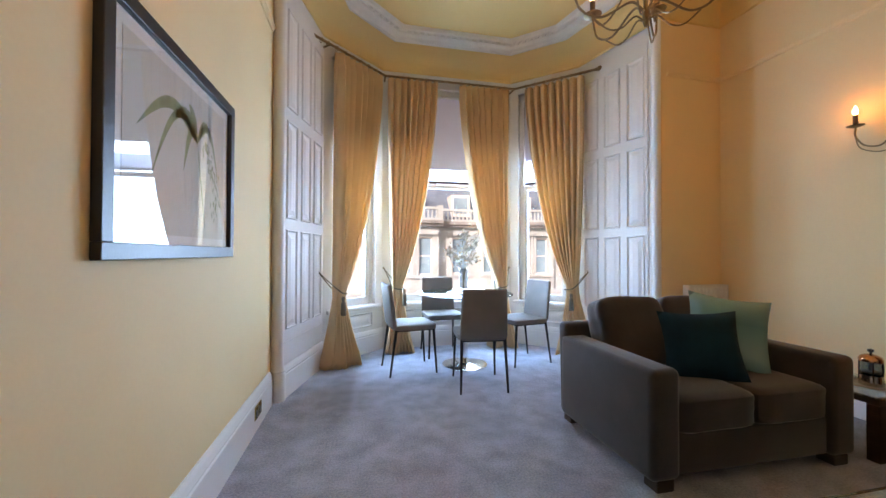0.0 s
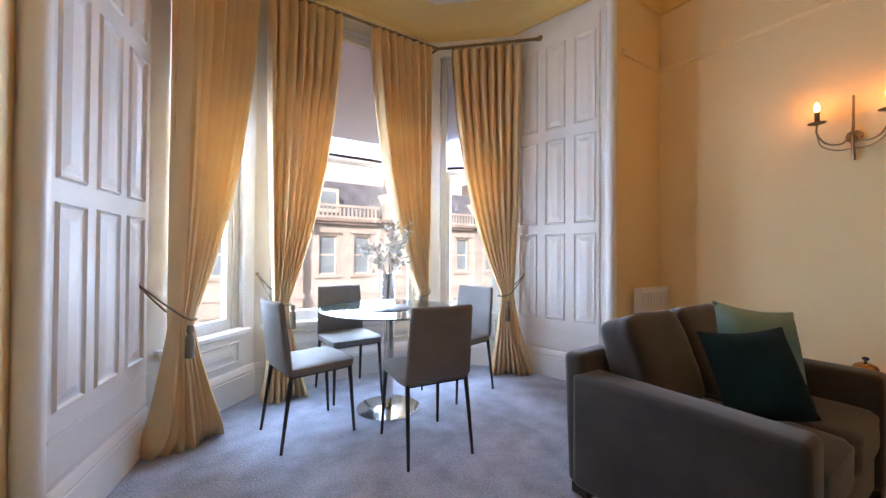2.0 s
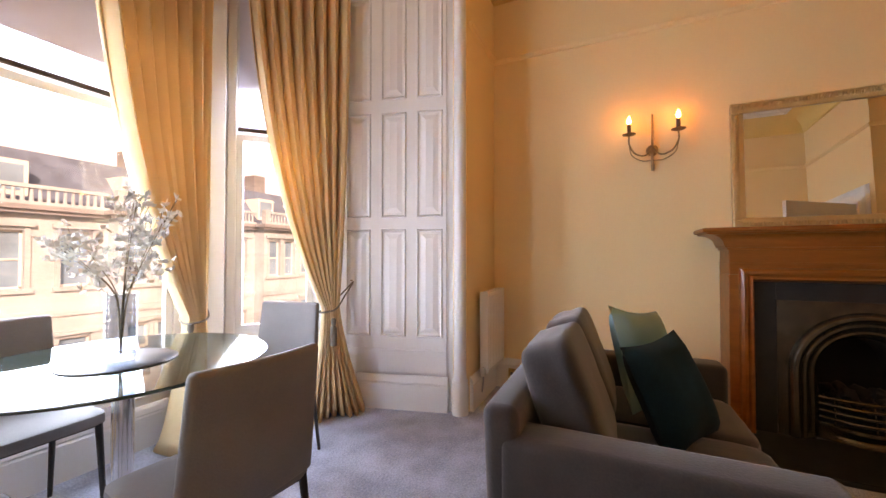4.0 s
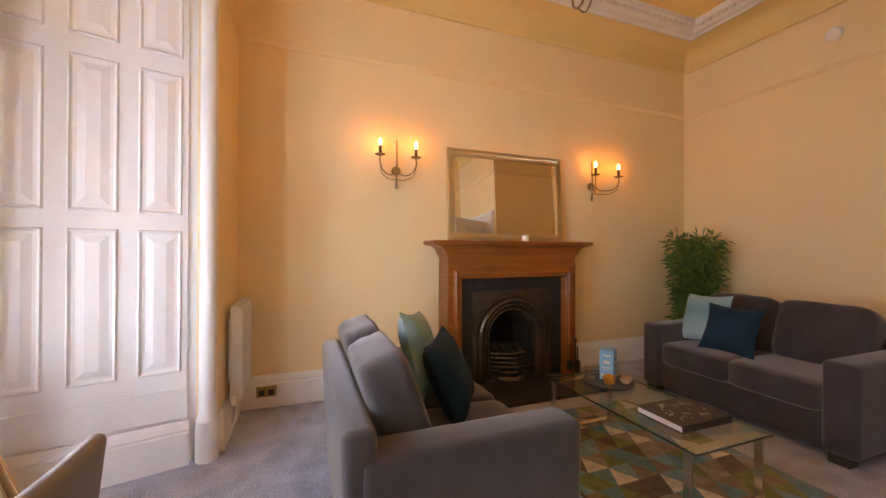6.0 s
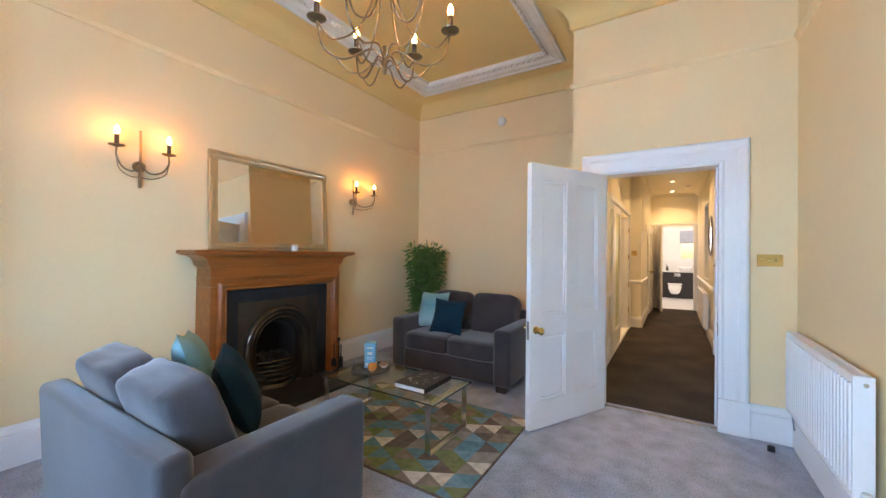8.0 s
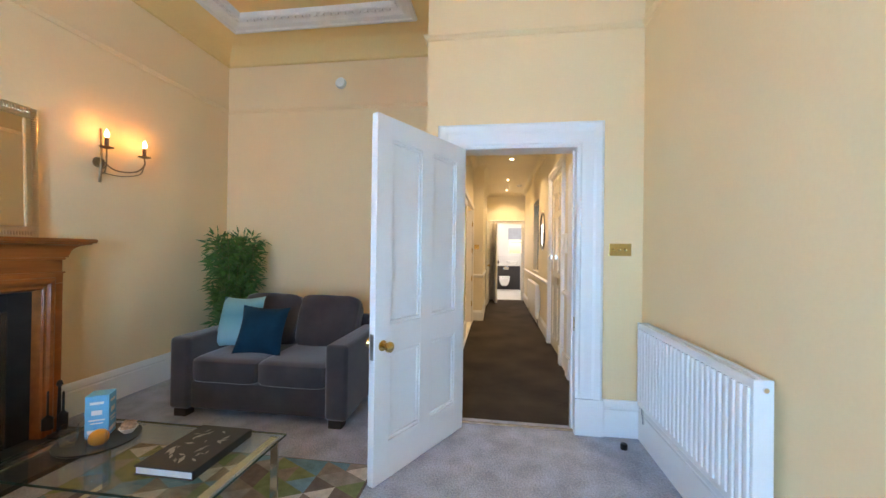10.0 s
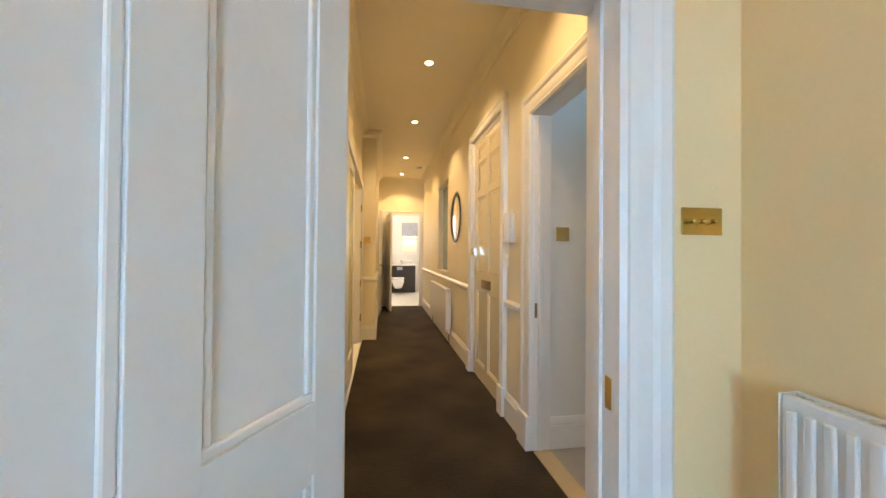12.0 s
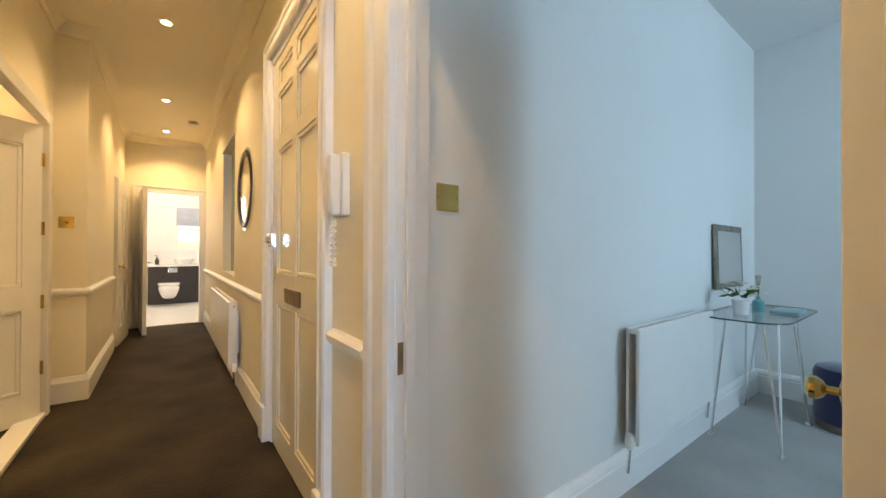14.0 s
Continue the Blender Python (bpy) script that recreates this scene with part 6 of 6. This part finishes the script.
bs = thing("soap_bottle", pose(0.66, -11.08, 0.85), "dark amber soap pump bottle on the worktop", "bottle")
part("bottle", lathe([(0.0, 0.0), (0.035, 0.0), (0.037, 0.11), (0.012, 0.14), (0.012, 0.17), (0.0, 0.17)], 18), DARKWOOD, bs)
part("pump", tube(bmesh.new(), [(0, 0, 0.17), (0, 0, 0.20), (0.04, 0.0, 0.195)], 0.006, 6), BLACKMETAL, bs)
bas = thing("wash_basin", pose(0.18, -11.08, 0.85), "white counter wash basin", "basin")
part("bowl", lathe([(0.0, 0.0), (0.12, 0.0), (0.19, 0.12), (0.185, 0.125), (0.11, 0.02), (0.0, 0.015)], 28), CERAMIC, bas)
setting("trim_bathroom_splash", boxes((-0.3, -11.296, 0.85, 1.2, -11.285, 1.15)), TILE, "pale tiled splashback")
bwin = tagged(new("window_5"), "small white bathroom window with a blind", kind="structure")
part("window_frame", boxes((-0.18, -11.39, 1.2, -0.14, -11.33, 2.1), (0.28, -11.39, 1.2, 0.32, -11.33, 2.1), (-0.14, -11.39, 2.06, 0.28, -11.33, 2.1), (-0.14, -11.39, 1.2, 0.28, -11.33, 1.25),
                           (-0.14, -11.38, 1.62, 0.28, -11.34, 1.66), bevel=0.003), WHITE, bwin, smooth=False)
bb = thing("bathroom_blind", pose(0.07, -11.28, 1.72), "grey-blue fabric blind, half lowered", "blind")
part("cloth", boxes((-0.25, 0.0, 0.0, 0.25, 0.01, 0.42), (-0.25, 0.008, 0.0, 0.25, 0.016, 0.10), (-0.25, 0.010, 0.12, 0.25, 0.018, 0.2), bevel=0.003), mat("grey_blue_cloth", (0.42, 0.47, 0.56), 0.9), bb, smooth=False)

# ---------------------------------------------------------------- bedroom
radiator(pose(-1.27, -1.845, 0.245, 0, 0, 0) @ Matrix.Translation((-0.95, 0, 0)), 0.95, 0.55, "white open-sided panel radiator on the bedroom wall", False, False)
tb = thing("dressing_table", pose(-2.63, -1.615, 0.0), "glass dressing table on slim chrome hairpin legs", "table")
OUT = [(sx * 0.33 + 0.16 * math.cos(a), sy * 0.055 + 0.16 * math.sin(a)) for sx, sy, a0 in ((1, 1, 0), (-1, 1, 90), (-1, -1, 180), (1, -1, 270))
       for a in [radians(a0 + 15 * k) for k in range(7)]]
part("glass_top", prism(OUT, 0.758, 0.768), TABLEGLASS, tb, smooth=False).visible_shadow = False
part("glass_edge", tube(bmesh.new(), [(x * 1.003, y * 1.006, 0.763) for x, y in OUT + OUT[:1]], 0.0045, 6), GREENEDGE, tb)
for sx in (-1, 1):
    for sy in (-1, 1):
        bm = bmesh.new()
        for dx, dy in ((-0.10, 0.0), (0.05, -0.04)):
            tube(bm, [(sx * (0.31 + dx), sy * (0.13 + dy), 0.757), (sx * 0.345, sy * 0.17, 0.02), (sx * 0.35, sy * 0.172, 0.008)], 0.007, 8)
        part("hairpin_leg", bm, CHROME, tb)
        part("foot", lathe([(0.0, 0.0), (0.020, 0.0), (0.018, 0.010), (0.0, 0.012)], 14, (sx * 0.35, sy * 0.172)), CHROME, tb)
hmir = thing("standing_mirror", pose(-2.76, -1.828, 0.90, 1.5), "small grey framed mirror leaning on the wall", "mirror")
part("frame", boxes((-0.28, 0.0, 0.0, 0.28, 0.018, 0.45), bevel=0.004), PEWTER, hmir, smooth=False)
part("mirror_glass", boxes((-0.235, 0.018, 0.045, 0.235, 0.020, 0.405)), MIRROR, hmir, smooth=False)
fl = thing("flower_pot", pose(-2.40, -1.66, 0.769), "pot of small white flowers with green leaves", "flowers")
part("pot", lathe([(0.0, 0.0), (0.04, 0.0), (0.048, 0.09), (0.043, 0.09), (0.0, 0.07)], 18), CERAMIC, fl)
bm, bg = bmesh.new(), bmesh.new()
rnd = random.Random(9)
for k in range(26):
    p = Vector((rnd.gauss(0, 0.045), rnd.gauss(0, 0.045), 0.13 + rnd.gauss(0.03, 0.025)))
    for j in range(6):
        d = Vector((math.cos(j * 1.05 + k), math.sin(j * 1.05 + k), 0.35))
        e = d.cross(Vector((0, 0, 1))).normalized()
        bm.faces.new([bm.verts.new(q) for q in (p, p + d * 0.014 + e * 0.008, p + d * 0.024, p + d * 0.014 - e * 0.008)])
    q = Vector((rnd.gauss(0, 0.05), rnd.gauss(0, 0.05), 0.10 + rnd.random() * 0.05))
    d = Vector((rnd.gauss(0, 1), rnd.gauss(0, 1), 0.5)).normalized()
    e = d.orthogonal().normalized()
    bg.faces.new([bg.verts.new(w) for w in (q, q + d * 0.03 + e * 0.012, q + d * 0.06, q + d * 0.03 - e * 0.012)])
tagged(part("blossom", bm, PETAL, fl, smooth=False), kind="stuff")
tagged(part("leaves", bg, LEAF, fl, smooth=False), kind="stuff")
df = thing("reed_diffuser", pose(-2.60, -1.62, 0.769), "teal glass reed diffuser", "diffuser")
part("bottle", lathe([(0.0, 0.0), (0.032, 0.0), (0.032, 0.07), (0.012, 0.085), (0.012, 0.10), (0.0, 0.10)], 16), mat("teal_glass", (0.12, 0.38, 0.40), 0.1), df)
bm = bmesh.new()
for k in range(5):
    tube(bm, [(0, 0, 0.09), (0.02 * (k - 2), 0.012 * (k % 3 - 1), 0.24)], 0.0018, 5)
part("reeds", bm, CANE, df)
tr = thing("small_tray", pose(-2.74, -1.50, 0.769), "flat teal jewellery tray on the glass table", "tray")
part("dish", boxes((-0.12, -0.07, 0.0, 0.12, 0.07, 0.018), bevel=0.006), mat("teal_tray", (0.25, 0.44, 0.47), 0.3), tr)
stl = thing("velvet_stool", pose(-3.10, -1.24, 0.0), "round navy velvet stool with a metal base band", "stool")
NAVY = mat("navy_velvet", (0.010, 0.018, 0.075), 0.85, vary=0.15, sheen=0.5, fine=150)
part("drum", lathe([(0.0, 0.05), (0.195, 0.05), (0.20, 0.07), (0.20, 0.36), (0.185, 0.395), (0.14, 0.41), (0.0, 0.415)], 40), NAVY, stl)
part("base_band", lathe([(0.0, 0.0), (0.19, 0.0), (0.19, 0.05), (0.0, 0.05)], 40), PEWTER, stl)
bdoor = panel_door("bedroom_door", pose(-0.31, -1.035, 0.01, 0, 0, 176), 0.78, 2.03, DOOR_ROWS, [(0.11, 0.335), (0.445, 0.67)], "white panelled bedroom door opened into the room")
knob(bdoor, 0.72, 0.80, 0.022, 1)
bdoor.matrix_basis = pose(-0.13, -0.955, 0.01, 0, 0, 186)

# ---------------------------------------------------------------- street and the terrace across it
setting("ground", boxes((-400, 5.2, -6.3, 400, 900, -6.2)), ASPHALT, "asphalt street")
setting("backdrop", boxes((-260, 150, -10, 260, 151, 130)), HAZE, "pale hazy sky beyond the roofs")
setting("pavement", boxes((-60, 18.0, -6.2, 80, 24.0, -6.07)), STONEDARK, "stone pavement with a kerb")


def house():
    """One bay of a sandstone terrace, 8 wide, its face at y = 0 towards -y, ground at z = 0."""
    root = thing("terrace_house", pose(0, 0, 0), "sandstone terraced house with a balustraded parapet", "house", "terrace across the street")
    holes = [(0.9, 2.0, 1.0, 3.9), (0.9, 2.0, 5.9, 8.3), (5.2, 6.1, 1.0, 3.9), (6.5, 7.4, 1.0, 3.9), (5.2, 6.1, 5.9, 8.3), (6.5, 7.4, 5.9, 8.3), (3.1, 4.2, 0.3, 3.6), (3.1, 4.2, 5.9, 8.3)]
    bm = bmesh.new()
    # flat front with openings, and a two-window projection
    def front(x0, x1, y):
        hs = [h for h in holes if x0 < h[0] < x1]
        xs = sorted({x0, x1, *(v for h in hs for v in h[:2])})
        zs = sorted({0.0, 9.3, *(v for h in hs for v in h[2:])})
        for i in range(len(xs) - 1):
            for k in range(len(zs) - 1):
                cx, cz = (xs[i] + xs[i + 1]) / 2, (zs[k] + zs[k + 1]) / 2
                if not any(h[0] < cx < h[1] and h[2] < cz < h[3] for h in hs):
                    box(bm, xs[i], y, zs[k], xs[i + 1], y + 0.4, zs[k + 1])
    front(0.0, 4.8, 0.0)
    front(4.8, 7.8, -0.9)
    box(bm, 4.8, -0.5, 0, 5.0, 0.0, 9.3)
    box(bm, 7.6, -0.5, 0, 7.8, 0.0, 9.3)
    box(bm, 7.8, 0.0, 0, 8.0, 0.4, 9.3)
    bmesh.ops.remove_doubles(bm, verts=bm.verts[:], dist=1e-4)
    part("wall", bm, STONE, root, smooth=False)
    for x0, x1, z0, z1 in holes:
        y = -0.9 if x0 > 4.8 else 0.0
        w = part("window", boxes((x0, y + 0.2, z0, x0 + 0.08, y + 0.28, z1), (x1 - 0.08, y + 0.2, z0, x1, y + 0.28, z1), (x0, y + 0.2, z1 - 0.08, x1, y + 0.28, z1), (x0, y + 0.2, z0, x1, y + 0.28, z0 + 0.08),
                                 (x0, y + 0.19, (z0 + z1) / 2 - 0.04, x1, y + 0.26, (z0 + z1) / 2 + 0.04)), WHITE, root, smooth=False)
        part("pane", boxes((x0 + 0.05, y + 0.24, z0 + 0.05, x1 - 0.05, y + 0.25, z1 - 0.05)), PANE, w, smooth=False)
        part("surround", boxes((x0 - 0.18, y - 0.06, z0 - 0.15, x0, y + 0.02, z1 + 0.15), (x1, y - 0.06, z0 - 0.15, x1 + 0.18, y + 0.02, z1 + 0.15), (x0 - 0.28, y - 0.18, z1 + 0.15, x1 + 0.28, y + 0.02, z1 + 0.32),
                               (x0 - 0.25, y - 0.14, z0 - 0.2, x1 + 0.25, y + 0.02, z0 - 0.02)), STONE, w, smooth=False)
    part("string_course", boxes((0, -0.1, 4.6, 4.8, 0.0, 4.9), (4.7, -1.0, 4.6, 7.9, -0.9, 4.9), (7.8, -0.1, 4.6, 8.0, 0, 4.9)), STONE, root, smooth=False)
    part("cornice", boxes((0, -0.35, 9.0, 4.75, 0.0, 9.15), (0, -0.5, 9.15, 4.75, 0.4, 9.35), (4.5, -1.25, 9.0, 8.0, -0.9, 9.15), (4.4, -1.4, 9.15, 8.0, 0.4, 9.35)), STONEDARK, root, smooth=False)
    bm = bmesh.new()
    for k in range(17):
        for y, x in (((-0.2), 0.3 + k * 0.26),):
            cyl(bm, (x, y, 9.5), (x, y, 10.05), 0.075, 0.05, 8)
    for k in range(11):
        cyl(bm, (5.0 + k * 0.26, -1.1, 9.5), (5.0 + k * 0.26, -1.1, 10.05), 0.075, 0.05, 8)
    part("balusters", bm, STONE, root)
    part("parapet_rail", boxes((0, -0.32, 9.35, 4.7, -0.08, 9.5), (0, -0.32, 10.05, 4.7, -0.08, 10.2), (4.7, -1.25, 9.35, 7.9, -0.95, 9.5), (4.7, -1.25, 10.05, 7.9, -0.95, 10.2), (4.6, -1.3, 9.35, 4.95, -0.9, 10.3),
                               (7.65, -1.3, 9.35, 8.0, -0.9, 10.3), (-0.15, -0.36, 9.35, 0.15, -0.04, 10.3)), STONE, root, smooth=False)
    bm = bmesh.new()
    lo, hi = [bm.verts.new(p) for p in ((0, 0.3, 9.3), (8, 0.3, 9.3), (8, 9, 9.3), (0, 9, 9.3))], [bm.verts.new(p) for p in ((0, 3.0, 12.2), (8, 3.0, 12.2), (8, 7, 12.2), (0, 7, 12.2))]
    for i in range(4):
        bm.faces.new((lo[i], lo[(i + 1) % 4], hi[(i + 1) % 4], hi[i]))
    bm.faces.new(hi)
    bm.faces.new(lo[::-1])
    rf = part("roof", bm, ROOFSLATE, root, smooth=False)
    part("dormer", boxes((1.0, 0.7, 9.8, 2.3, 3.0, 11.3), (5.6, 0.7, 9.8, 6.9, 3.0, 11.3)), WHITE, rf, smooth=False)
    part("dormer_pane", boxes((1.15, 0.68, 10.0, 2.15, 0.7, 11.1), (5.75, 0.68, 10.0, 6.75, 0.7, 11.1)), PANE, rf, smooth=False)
    part("chimney", boxes((7.5, 3.5, 10, 8.5, 5.5, 13.6), bevel=0.05), STONEDARK, rf, smooth=False)
    return root


h0 = house()
for k in range(9):
    m = pose(-18.6 + 8 * k, 24.0, -6.1)
    if k == 0:
        h0.matrix_basis = m
    else:
        copy_thing(h0, m)
